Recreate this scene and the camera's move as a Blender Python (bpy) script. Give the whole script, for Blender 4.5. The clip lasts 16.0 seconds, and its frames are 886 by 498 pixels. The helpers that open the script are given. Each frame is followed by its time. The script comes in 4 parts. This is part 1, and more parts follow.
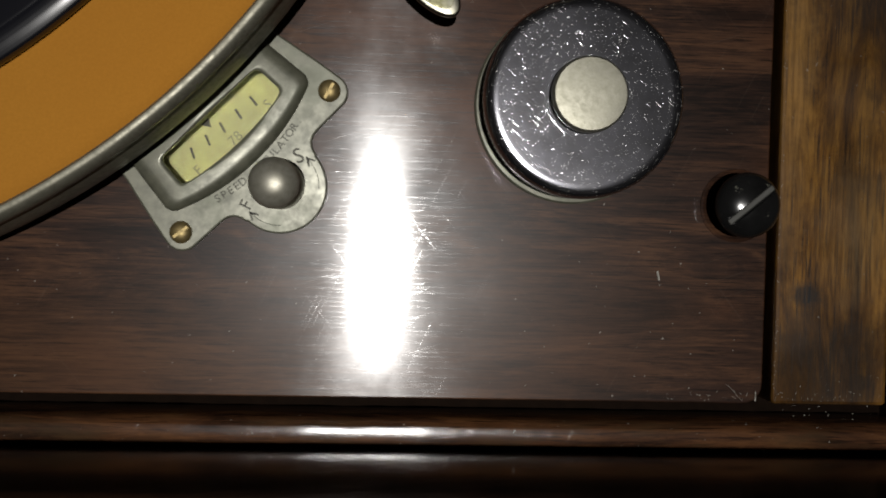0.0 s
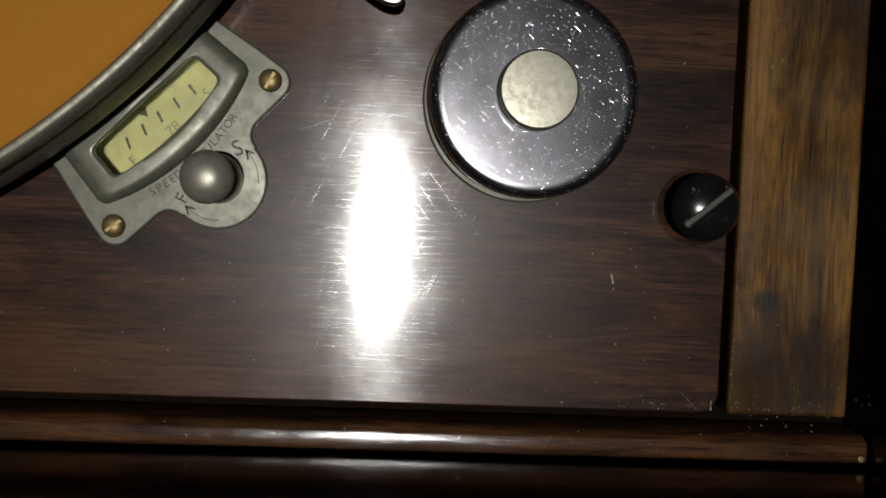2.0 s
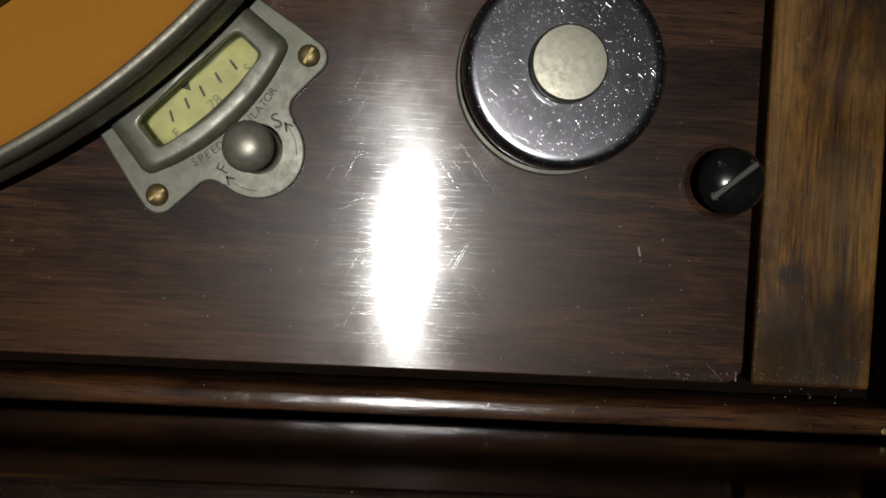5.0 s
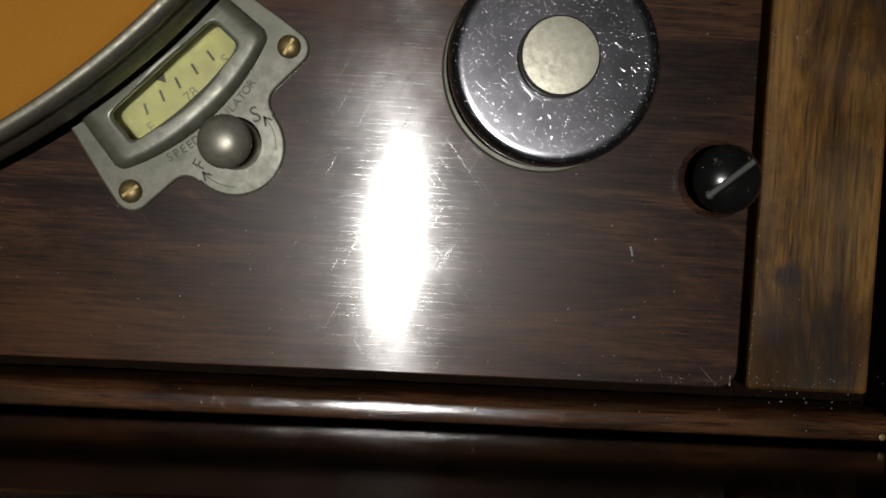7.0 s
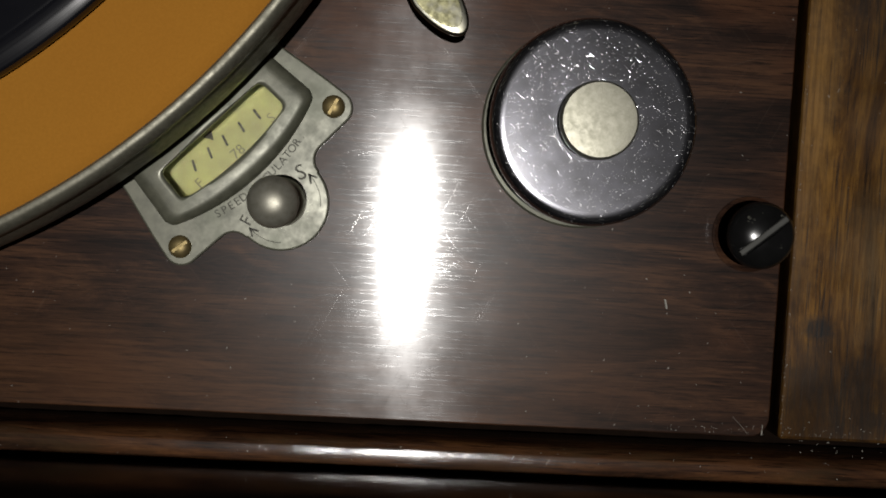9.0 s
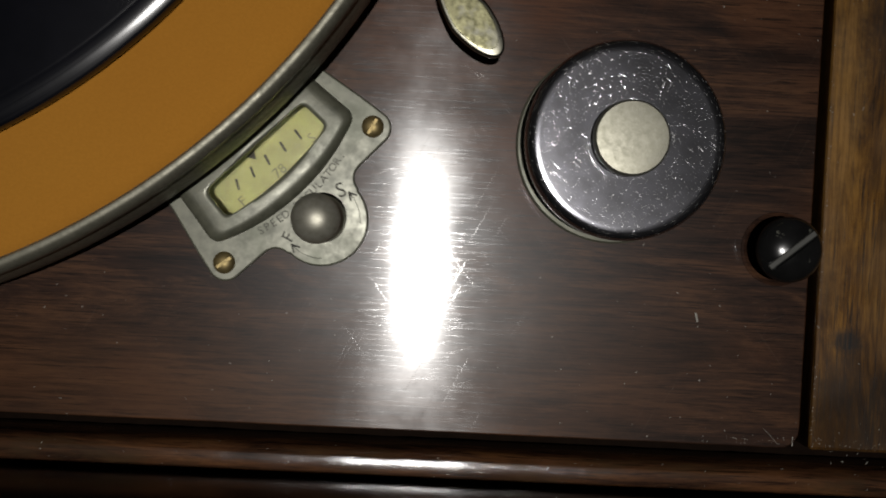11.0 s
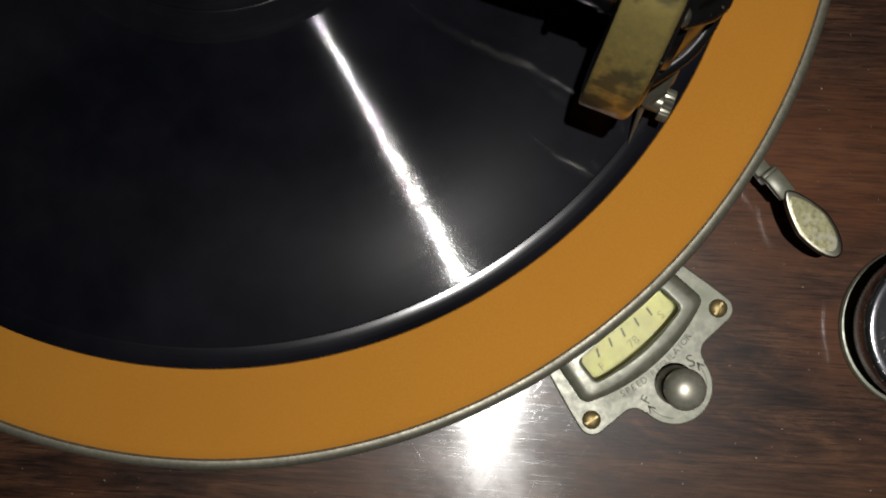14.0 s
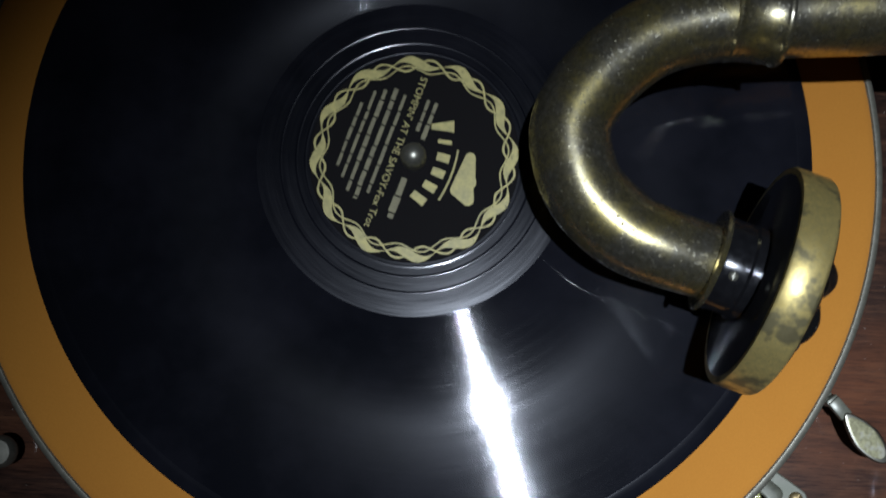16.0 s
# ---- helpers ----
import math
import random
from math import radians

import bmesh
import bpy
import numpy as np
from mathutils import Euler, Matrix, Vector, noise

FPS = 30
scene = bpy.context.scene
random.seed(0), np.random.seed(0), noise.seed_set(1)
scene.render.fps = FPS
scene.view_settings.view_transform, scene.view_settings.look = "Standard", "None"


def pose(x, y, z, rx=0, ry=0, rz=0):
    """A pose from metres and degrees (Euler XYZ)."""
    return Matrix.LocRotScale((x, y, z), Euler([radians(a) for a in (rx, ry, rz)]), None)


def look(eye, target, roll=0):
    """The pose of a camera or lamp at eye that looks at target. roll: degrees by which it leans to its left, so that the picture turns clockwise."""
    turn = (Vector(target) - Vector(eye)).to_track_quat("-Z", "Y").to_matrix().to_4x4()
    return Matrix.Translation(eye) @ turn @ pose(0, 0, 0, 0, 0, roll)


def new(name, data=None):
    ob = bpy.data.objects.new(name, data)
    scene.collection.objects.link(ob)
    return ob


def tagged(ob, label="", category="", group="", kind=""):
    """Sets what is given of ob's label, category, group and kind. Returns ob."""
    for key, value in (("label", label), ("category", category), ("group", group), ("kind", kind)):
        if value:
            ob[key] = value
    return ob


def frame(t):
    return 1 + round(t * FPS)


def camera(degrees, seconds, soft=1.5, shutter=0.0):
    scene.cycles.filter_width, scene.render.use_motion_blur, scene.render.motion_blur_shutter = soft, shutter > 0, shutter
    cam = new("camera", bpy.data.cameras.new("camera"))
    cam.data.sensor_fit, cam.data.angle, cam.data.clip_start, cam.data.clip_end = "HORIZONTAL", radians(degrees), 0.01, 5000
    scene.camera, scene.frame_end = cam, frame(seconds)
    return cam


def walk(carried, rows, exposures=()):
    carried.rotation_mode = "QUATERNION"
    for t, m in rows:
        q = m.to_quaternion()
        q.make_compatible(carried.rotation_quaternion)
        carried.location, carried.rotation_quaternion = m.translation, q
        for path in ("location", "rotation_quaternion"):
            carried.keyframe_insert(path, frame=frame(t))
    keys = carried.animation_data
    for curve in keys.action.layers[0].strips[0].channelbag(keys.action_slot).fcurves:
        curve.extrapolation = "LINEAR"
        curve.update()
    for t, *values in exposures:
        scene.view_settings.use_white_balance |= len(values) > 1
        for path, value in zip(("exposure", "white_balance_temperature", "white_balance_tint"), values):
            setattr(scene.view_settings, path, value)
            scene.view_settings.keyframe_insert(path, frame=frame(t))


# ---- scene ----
# Camera: hand-held, looking down on the top of a gramophone.
cam = camera(49.52, 16.0, soft=1.8, shutter=0.3)
PATH = [
    (0, 0.13926, -0.12950, 0.19806, -1.42, -3.58, 1.49),
    (0.5, 0.14873, -0.12465, 0.19002, -1.95, -3.88, 1.65),
    (1, 0.15749, -0.12088, 0.18597, -2.40, -3.63, 1.68),
    (1.5, 0.15059, -0.12087, 0.18712, -3.11, -2.98, 2.14),
    (2, 0.15151, -0.12518, 0.19077, -2.77, -3.26, 2.47),
    (2.5, 0.15245, -0.12780, 0.19385, -2.56, -2.87, 2.81),
    (3, 0.14517, -0.12842, 0.20049, -1.73, -2.29, 3.08),
    (3.5, 0.15008, -0.12909, 0.20012, -2.23, -1.76, 2.61),
    (3.7, 0.15209, -0.13358, 0.20005, -1.41, -1.66, 2.59),
    (5.8, 0.14891, -0.12871, 0.19358, -3.03, -2.43, 3.21),
    (6, 0.14895, -0.12738, 0.19303, -3.10, -2.60, 3.27),
    (6.5, 0.14945, -0.12893, 0.19214, -3.05, -2.64, 3.26),
    (7, 0.15106, -0.13046, 0.18950, -3.04, -2.41, 3.06),
    (7.5, 0.15316, -0.12746, 0.18898, -3.22, -2.40, 2.82),
    (8, 0.15268, -0.12292, 0.19029, -3.41, -2.21, 2.92),
    (8.5, 0.14767, -0.11864, 0.19324, -3.57, -1.78, 3.21),
    (8.7, 0.14495, -0.11993, 0.19366, -3.09, -1.84, 3.17),
    (10.8, 0.14352, -0.12056, 0.19540, -2.59, -0.56, 2.76),
    (11, 0.13957, -0.12235, 0.19947, -1.38, -1.05, 2.89),
    (11.5, 0.13198, -0.11875, 0.20574, -1.87, -0.22, 3.18),
    (12, 0.11878, -0.12055, 0.21011, -0.64, -0.09, 3.41),
    (12.5, 0.09951, -0.11996, 0.21821, 0.55, -0.26, 3.96),
    (13, 0.08857, -0.11519, 0.22291, 1.25, 0.76, 4.03),
    (13.5, 0.07557, -0.11172, 0.22952, 2.14, 1.88, 4.70),
    (14, 0.07031, -0.10393, 0.24031, 2.90, 2.44, 4.00),
    (14.5, 0.05917, -0.09369, 0.24867, 2.72, 3.10, 3.48),
    (15, 0.05526, -0.08348, 0.26236, 3.59, 4.49, 3.44),
    (15.5, 0.03638, -0.07955, 0.29420, 6.16, 3.54, 2.15),
    (16, 0.01816, -0.05993, 0.32203, 6.10, 1.22, 2.58),
]
EXPOSURES = [(0.0, 0.14, 6500, 10), (0.5, 0.14, 6500, 10), (1.5, 0.0, 6500, 10), (3.0, -0.1, 6500, 10), (8.7, -0.08, 6500, 10), (11.5, -0.2, 6500, 10), (12.5, -0.02, 6500, 10), (13.3, 0.36, 6500, 10), (14.0, 0.64, 6500, 10), (14.5, 0.66, 6300, 10), (15.0, 0.66, 5200, 10), (15.5, 0.78, 5000, 10), (16.0, 0.98, 5300, 10)]
walk(cam, [(t, pose(*p)) for t, *p in PATH], EXPOSURES)

# World: a dark room; the only strong light is the narrow white beam of an added lamp high over the board, standing in
# for a flash at the camera.
world = bpy.data.worlds.new("world")
scene.world = world
world.use_nodes = True
world.node_tree.nodes["Background"].inputs[0].default_value = (0.9, 0.8, 0.7, 1)
world.node_tree.nodes["Background"].inputs[1].default_value = 0.008
flash_stand_in_data = bpy.data.lights.new("flash_stand_in", "AREA")
flash_stand_in_data.shape = "DISK"
flash_stand_in_data.size = 0.05
flash_stand_in_data.energy = 0.238
flash_stand_in_data.spread = radians(10.6)
flash_stand_in_data.color = (1.0, 0.97, 0.93)
flash_stand_in = new("flash_stand_in", flash_stand_in_data)
flash_stand_in.matrix_world = look((0.130, -0.265, 3.600), (0.138, -0.146, 0.0))

# ---- materials ----
def nodes_of(name):
    m = bpy.data.materials.new(name)
    m.use_nodes = True
    nt = m.node_tree
    return m, nt, nt.nodes["Principled BSDF"]


def node(nt, kind, values=None, **props):
    n = nt.nodes.new(kind)
    for k, v in props.items():
        setattr(n, k, v)
    for k, v in (values or {}).items():
        n.inputs[k].default_value = v
    return n


def ramp(nt, source, stops):
    r = nt.nodes.new("ShaderNodeValToRGB")
    while len(r.color_ramp.elements) < len(stops):
        r.color_ramp.elements.new(0.5)
    for e, (p, c) in zip(r.color_ramp.elements, stops):
        e.position, e.color = p, (*c, 1) if len(c) == 3 else c
    nt.links.new(source, r.inputs[0])
    return r.outputs[0]


def grey(nt, source, a, b, lo=0.0, hi=1.0):
    m = node(nt, "ShaderNodeMapRange", {1: a, 2: b, 3: lo, 4: hi})
    nt.links.new(source, m.inputs[0])
    return m.outputs[0]


def mix(nt, fac, a, b, kind="MIX"):
    m = nt.nodes.new("ShaderNodeMix")
    m.data_type, m.blend_type = "RGBA", kind
    for socket, v in ((m.inputs[0], fac), (m.inputs[6], a), (m.inputs[7], b)):
        if hasattr(v, "is_linked"):
            nt.links.new(v, socket)
        elif isinstance(v, (int, float)):
            socket.default_value = v
        else:
            socket.default_value = (*v, 1)
    return m.outputs[2]


def calc(nt, op, a, b=0.0):
    m = nt.nodes.new("ShaderNodeMath")
    m.operation = op
    for socket, v in ((m.inputs[0], a), (m.inputs[1], b)):
        if hasattr(v, "is_linked"):
            nt.links.new(v, socket)
        else:
            socket.default_value = v
    return m.outputs[0]


def stretched(nt, scale, turn=0.0, shift=(0, 0, 0)):
    co = nt.nodes.new("ShaderNodeTexCoord")
    mp = node(nt, "ShaderNodeMapping", {"Scale": scale, "Location": shift})
    if turn:
        first = node(nt, "ShaderNodeMapping", {"Rotation": (0, 0, radians(turn))})
        nt.links.new(co.outputs["Object"], first.inputs[0])
        nt.links.new(first.outputs[0], mp.inputs[0])
    else:
        nt.links.new(co.outputs["Object"], mp.inputs[0])
    return mp.outputs[0]


def noise_at(nt, scale, size=1.0, detail=4.0, rough=0.55, turn=0.0, shift=(0, 0, 0), distort=0.0):
    n = node(nt, "ShaderNodeTexNoise", {"Scale": size, "Detail": detail, "Roughness": rough, "Distortion": distort})
    nt.links.new(stretched(nt, scale, turn, shift), n.inputs["Vector"])
    return n.outputs[0]


def bump(nt, bsdf, height, strength, distance):
    b = node(nt, "ShaderNodeBump", {"Strength": strength, "Distance": distance})
    nt.links.new(height, b.inputs["Height"])
    nt.links.new(b.outputs[0], bsdf.inputs["Normal"])


def scratches(nt, per_metre, turn, keep, shift=(0, 0, 0), thin=14.0):
    """Sparse short hairlines, about 1 / per_metre long, lying at the angle turn."""
    v = node(nt, "ShaderNodeTexNoise", {"Scale": 1.0, "Detail": 0.0, "Distortion": 0.35})
    nt.links.new(stretched(nt, (per_metre * thin, per_metre, per_metre), turn, shift), v.inputs["Vector"])
    return grey(nt, v.outputs[0], keep, keep + 0.04)


def spot(nt, x, y, r, soft, ragged=0.5, wide=(1, 1)):
    """A mask, 1 round (x, y) and 0 outside r, with a ragged edge."""
    co = nt.nodes.new("ShaderNodeTexCoord")
    mp = node(nt, "ShaderNodeMapping", {"Location": (-x * wide[0], -y * wide[1], 0), "Scale": (wide[0], wide[1], 0)})
    nt.links.new(co.outputs["Object"], mp.inputs[0])
    far = nt.nodes.new("ShaderNodeVectorMath")
    far.operation = "LENGTH"
    nt.links.new(mp.outputs[0], far.inputs[0])
    n = noise_at(nt, (2.2 / r, 2.2 / r, 2.2 / r), 1, 4, 0.65)
    d = calc(nt, "ADD", far.outputs["Value"], calc(nt, "MULTIPLY", calc(nt, "SUBTRACT", n, 0.5), ragged * r * 2))
    return grey(nt, d, r, r * (1 - soft))


def wood(name, along, dark, mid, light, patch, rough, aniso, gloss_bump=0.25, wear=None, spots=(), coat=0.0, fleck=0.05, sparkle=0.0, grain=(64, 1150)):
    """along: 0 for grain on x, 1 for grain on y."""
    m, nt, b = nodes_of(name)
    def g(a, c):
        return (a, c, c) if along == 0 else (c, a, c)
    broad = noise_at(nt, g(16, 95), 1, 8, 0.72, distort=1.4)
    fine = noise_at(nt, g(grain[0], grain[1]), 1, 6, 0.75, distort=0.5)
    pores = noise_at(nt, g(grain[0] * 1.3, grain[1] * 2), 1, 3, 0.65)
    figure = noise_at(nt, g(22, 34), 1, 3, 0.5, shift=(0.3, 0.1, 0))
    tone = calc(nt, "ADD", calc(nt, "MULTIPLY", broad, 0.66), calc(nt, "MULTIPLY", fine, 0.34))
    col = ramp(nt, tone, [(0.40, dark), (0.5, mid), (0.61, light)])
    col = mix(nt, grey(nt, figure, 0.52, 0.75, 0, 0.75), col, patch)
    col = mix(nt, grey(nt, pores, 0.55, 0.63, 0, 0.75), col, tuple(0.35 * v for v in dark))
    scr = calc(nt, "MAXIMUM", scratches(nt, 47, 27, 0.775, thin=83.0), scratches(nt, 39, -38, 0.775, (3, 1, 0), 97.0))
    scr = calc(nt, "MAXIMUM", scr, scratches(nt, 61, 71, 0.78, (7, 2, 0), 61.0))
    specks = noise_at(nt, (900, 900, 900), 1, 1)
    speck = grey(nt, specks, 0.77, 0.80)
    col = mix(nt, calc(nt, "MULTIPLY", scr, fleck), col, (0.35, 0.27, 0.2))
    col = mix(nt, calc(nt, "MULTIPLY", speck, 0.6), col, (0.5, 0.46, 0.4))
    if wear:
        worn = noise_at(nt, g(30, 90), 1, 5, 0.7, shift=(1.3, 0.7, 0))
        col = mix(nt, grey(nt, worn, 0.48, 0.66, 0, 0.9), col, wear)
    for x, y, r0, soft, wide, colour, much in spots:
        mask = calc(nt, "MULTIPLY", spot(nt, x, y, r0, soft, wide=wide), grey(nt, fine, 0.36, 0.58, 0.35 * much, much))
        col = mix(nt, mask, col, colour)
    nt.links.new(col, b.inputs["Base Color"])
    haze = noise_at(nt, (60, 60, 60), 1, 4, 0.6, shift=(0.5, 0.2, 0))
    r = calc(nt, "ADD", grey(nt, haze, 0.3, 0.7, 0.75 * rough, 1.3 * rough), calc(nt, "MULTIPLY", grey(nt, pores, 0.5, 0.7), 0.02))
    nt.links.new(r, b.inputs["Roughness"])
    b.inputs["Anisotropic"].default_value = aniso
    b.inputs["Anisotropic Rotation"].default_value = 0.25
    b.inputs["Coat Weight"].default_value = coat
    b.inputs["Coat Roughness"].default_value = 0.31
    tan = node(nt, "ShaderNodeTangent", direction_type="UV_MAP")
    nt.links.new(tan.outputs[0], b.inputs["Tangent"])
    h = calc(nt, "SUBTRACT", calc(nt, "MULTIPLY", fine, 0.5), calc(nt, "MULTIPLY", grey(nt, pores, 0.58, 0.7), 0.6))
    h = calc(nt, "SUBTRACT", h, calc(nt, "MULTIPLY", scr, 0.3))
    if sparkle:
        h = calc(nt, "ADD", h, calc(nt, "MULTIPLY", noise_at(nt, (900, 1300, 900), 1, 4, 0.7, shift=(0.4, 0.4, 0)), sparkle))
    bump(nt, b, h, gloss_bump, 0.00006)
    return m


def metal(name, colour, tint, rough, spread=0.12, grain=250.0, marks=0.0, patch=None, bare=1.0):
    """bare: how much clean metal shows; the rest is dull tarnish."""
    m, nt, b = nodes_of(name)
    n = noise_at(nt, (grain, grain, grain), 1, 5, 0.65)
    big = noise_at(nt, (grain / 6, grain / 6, grain / 6), 1, 3, 0.6, shift=(0.2, 0.4, 0.1))
    col = mix(nt, grey(nt, n, 0.35, 0.7), colour, tint)
    if patch:
        col = mix(nt, grey(nt, big, 0.52, 0.62), col, patch)
    nt.links.new(col, b.inputs["Base Color"])
    b.inputs["Metallic"].default_value = bare
    r = calc(nt, "ADD", grey(nt, big, 0.3, 0.7, rough - spread / 2, rough + spread / 2), grey(nt, n, 0.3, 0.75, -spread / 3, spread / 2))
    if marks:
        s = calc(nt, "MAXIMUM", scratches(nt, 420, 35, 0.82, thin=24.0), scratches(nt, 380, -50, 0.82, (4, 2, 0), 26.0))
        dots = grey(nt, noise_at(nt, (3600, 3600, 3600), 1, 0), 0.77, 0.80)
        s = calc(nt, "MAXIMUM", s, dots)
        pits = grey(nt, noise_at(nt, (1500, 1500, 1500), 1, 3, 0.7, shift=(0.7, 0.1, 0.3)), 0.685, 0.71)
        s = calc(nt, "MAXIMUM", s, calc(nt, "MULTIPLY", pits, grey(nt, big, 0.40, 0.55)))
        r = calc(nt, "ADD", r, calc(nt, "MULTIPLY", s, marks))
        nt.links.new(grey(nt, s, 0.0, 1.0, bare, 0.45), b.inputs["Metallic"])
        nt.links.new(mix(nt, s, col, (0.62, 0.62, 0.60)), b.inputs["Base Color"])
        bump(nt, b, s, 0.2, 0.00002)
    else:
        bump(nt, b, n, 0.15, 0.00008)
    nt.links.new(r, b.inputs["Roughness"])
    return m


def brass_tube(name):
    """Nickelled brass: the plating rubbed through to yellow, with dark pits and bright pinpricks."""
    m, nt, b = nodes_of(name)
    big = noise_at(nt, (70, 70, 70), 1, 5, 0.65)
    fine = noise_at(nt, (650, 650, 650), 1, 5, 0.7, shift=(0.2, 0.4, 0.1))
    pits = grey(nt, noise_at(nt, (900, 900, 900), 1, 3, 0.6, shift=(0.9, 0.3, 0.4)), 0.60, 0.66)
    pricks = grey(nt, noise_at(nt, (1100, 1100, 1100), 1, 2, 0.6, shift=(0.1, 0.8, 0.6)), 0.715, 0.74)
    col = mix(nt, grey(nt, big, 0.40, 0.60), (0.46, 0.43, 0.33), (0.50, 0.42, 0.16))
    col = mix(nt, grey(nt, fine, 0.38, 0.66, 0, 0.8), col, (0.22, 0.20, 0.12))
    col = mix(nt, calc(nt, "MULTIPLY", pits, grey(nt, big, 0.42, 0.62, 0.2, 0.95)), col, (0.10, 0.095, 0.06))
    col = mix(nt, calc(nt, "MULTIPLY", pricks, 0.85), col, (0.75, 0.70, 0.45))
    nt.links.new(col, b.inputs["Base Color"])
    nt.links.new(grey(nt, pricks, 0, 1, 0.90, 0.35), b.inputs["Metallic"])
    nt.links.new(calc(nt, "ADD", grey(nt, big, 0.3, 0.7, 0.20, 0.34), calc(nt, "MULTIPLY", pits, 0.2)), b.inputs["Roughness"])
    bump(nt, b, calc(nt, "SUBTRACT", fine, pits), 0.12, 0.00010)
    return m


def paint(name, colour, rough, chips=None, grain=400.0, spread=0.06):
    m, nt, b = nodes_of(name)
    n = noise_at(nt, (grain, grain, grain), 1, 4, 0.6)
    col = mix(nt, grey(nt, n, 0.3, 0.7), tuple(0.75 * c for c in colour), tuple(min(1, 1.2 * c) for c in colour))
    if chips:
        col = mix(nt, grey(nt, noise_at(nt, (330, 330, 330), 1, 4, 0.7, shift=(0.1, 0, 0)), 0.66, 0.68), col, chips)
    nt.links.new(col, b.inputs["Base Color"])
    nt.links.new(grey(nt, n, 0.3, 0.7, rough - spread, rough + spread), b.inputs["Roughness"])
    bump(nt, b, n, 0.1, 0.00005)
    return m


def felt_material():
    m, nt, b = nodes_of("orange_felt")
    n = noise_at(nt, (1800, 1800, 1800), 1, 3, 0.7)
    big = noise_at(nt, (25, 25, 25), 1, 3, 0.55)
    col = mix(nt, grey(nt, n, 0.3, 0.7), (0.50, 0.215, 0.026), (0.56, 0.245, 0.031))
    col = mix(nt, grey(nt, big, 0.4, 0.7, 0, 0.25), col, (0.47, 0.178, 0.022))
    nt.links.new(col, b.inputs["Base Color"])
    b.inputs["Roughness"].default_value = 0.95
    b.inputs["Specular IOR Level"].default_value = 0.15
    b.inputs["Sheen Weight"].default_value = 0.15
    bump(nt, b, n, 0.12, 0.0001)
    return m


def shellac(name, rough, ring, slope=0.0):
    """Black record shellac; grooves run round the z axis."""
    m, nt, b = nodes_of(name)
    co = nt.nodes.new("ShaderNodeTexCoord")
    sep = nt.nodes.new("ShaderNodeSeparateXYZ")
    nt.links.new(co.outputs["Object"], sep.inputs[0])
    x, y = sep.outputs[0], sep.outputs[1]
    rad = calc(nt, "SQRT", calc(nt, "ADD", calc(nt, "MULTIPLY", x, x), calc(nt, "MULTIPLY", y, y)))
    ang = calc(nt, "ARCTAN2", y, x)
    comb = nt.nodes.new("ShaderNodeCombineXYZ")
    nt.links.new(calc(nt, "MULTIPLY", rad, 900.0), comb.inputs[0])
    nt.links.new(calc(nt, "MULTIPLY", ang, 1.3), comb.inputs[1])
    bands = node(nt, "ShaderNodeTexNoise", {"Scale": 1.0, "Detail": 5.0, "Roughness": 0.7})
    nt.links.new(comb.outputs[0], bands.inputs["Vector"])
    dust = noise_at(nt, (30, 30, 30), 1, 5, 0.6)
    col = mix(nt, grey(nt, dust, 0.4, 0.75), (0.005, 0.0055, 0.008), (0.013, 0.0132, 0.018))
    nt.links.new(col, b.inputs["Base Color"])
    nt.links.new(grey(nt, bands.outputs[0], 0.3, 0.7, rough - ring, rough + ring), b.inputs["Roughness"])
    b.inputs["Specular IOR Level"].default_value = 0.55
    if not slope:
        bump(nt, b, bands.outputs[0], 0.12, 0.00003)
        return m
    # groove walls: the surface leans towards or away from the centre, groove by groove
    wall = node(nt, "ShaderNodeTexWhiteNoise", noise_dimensions="1D")
    nt.links.new(calc(nt, "MULTIPLY", rad, 31000.0), wall.inputs["W"])
    s = calc(nt, "SUBTRACT", calc(nt, "MULTIPLY", wall.outputs["Value"], 2.0), 1.0)
    cube = calc(nt, "MULTIPLY", s, calc(nt, "MULTIPLY", s, s))
    lean = calc(nt, "DIVIDE", calc(nt, "MULTIPLY", cube, slope), rad)
    lean = calc(nt, "MULTIPLY", lean, grey(nt, bands.outputs[0], 0.3, 0.7, 0.6, 1.3))
    dirn = nt.nodes.new("ShaderNodeCombineXYZ")
    nt.links.new(calc(nt, "MULTIPLY", x, lean), dirn.inputs[0])
    nt.links.new(calc(nt, "MULTIPLY", y, lean), dirn.inputs[1])
    dirn.inputs[2].default_value = 1.0
    norm = nt.nodes.new("ShaderNodeVectorMath")
    norm.operation = "NORMALIZE"
    nt.links.new(dirn.outputs[0], norm.inputs[0])
    nt.links.new(norm.outputs[0], b.inputs["Normal"])
    b.inputs["Coat Weight"].default_value = 0.055
    b.inputs["Coat Roughness"].default_value = 0.27
    return m


def wall_material(name, colour):
    m, nt, b = nodes_of(name)
    n = noise_at(nt, (6, 6, 6), 1, 5, 0.6)
    nt.links.new(mix(nt, n, tuple(0.85 * c for c in colour), colour), b.inputs["Base Color"])
    b.inputs["Roughness"].default_value = 0.9
    return m


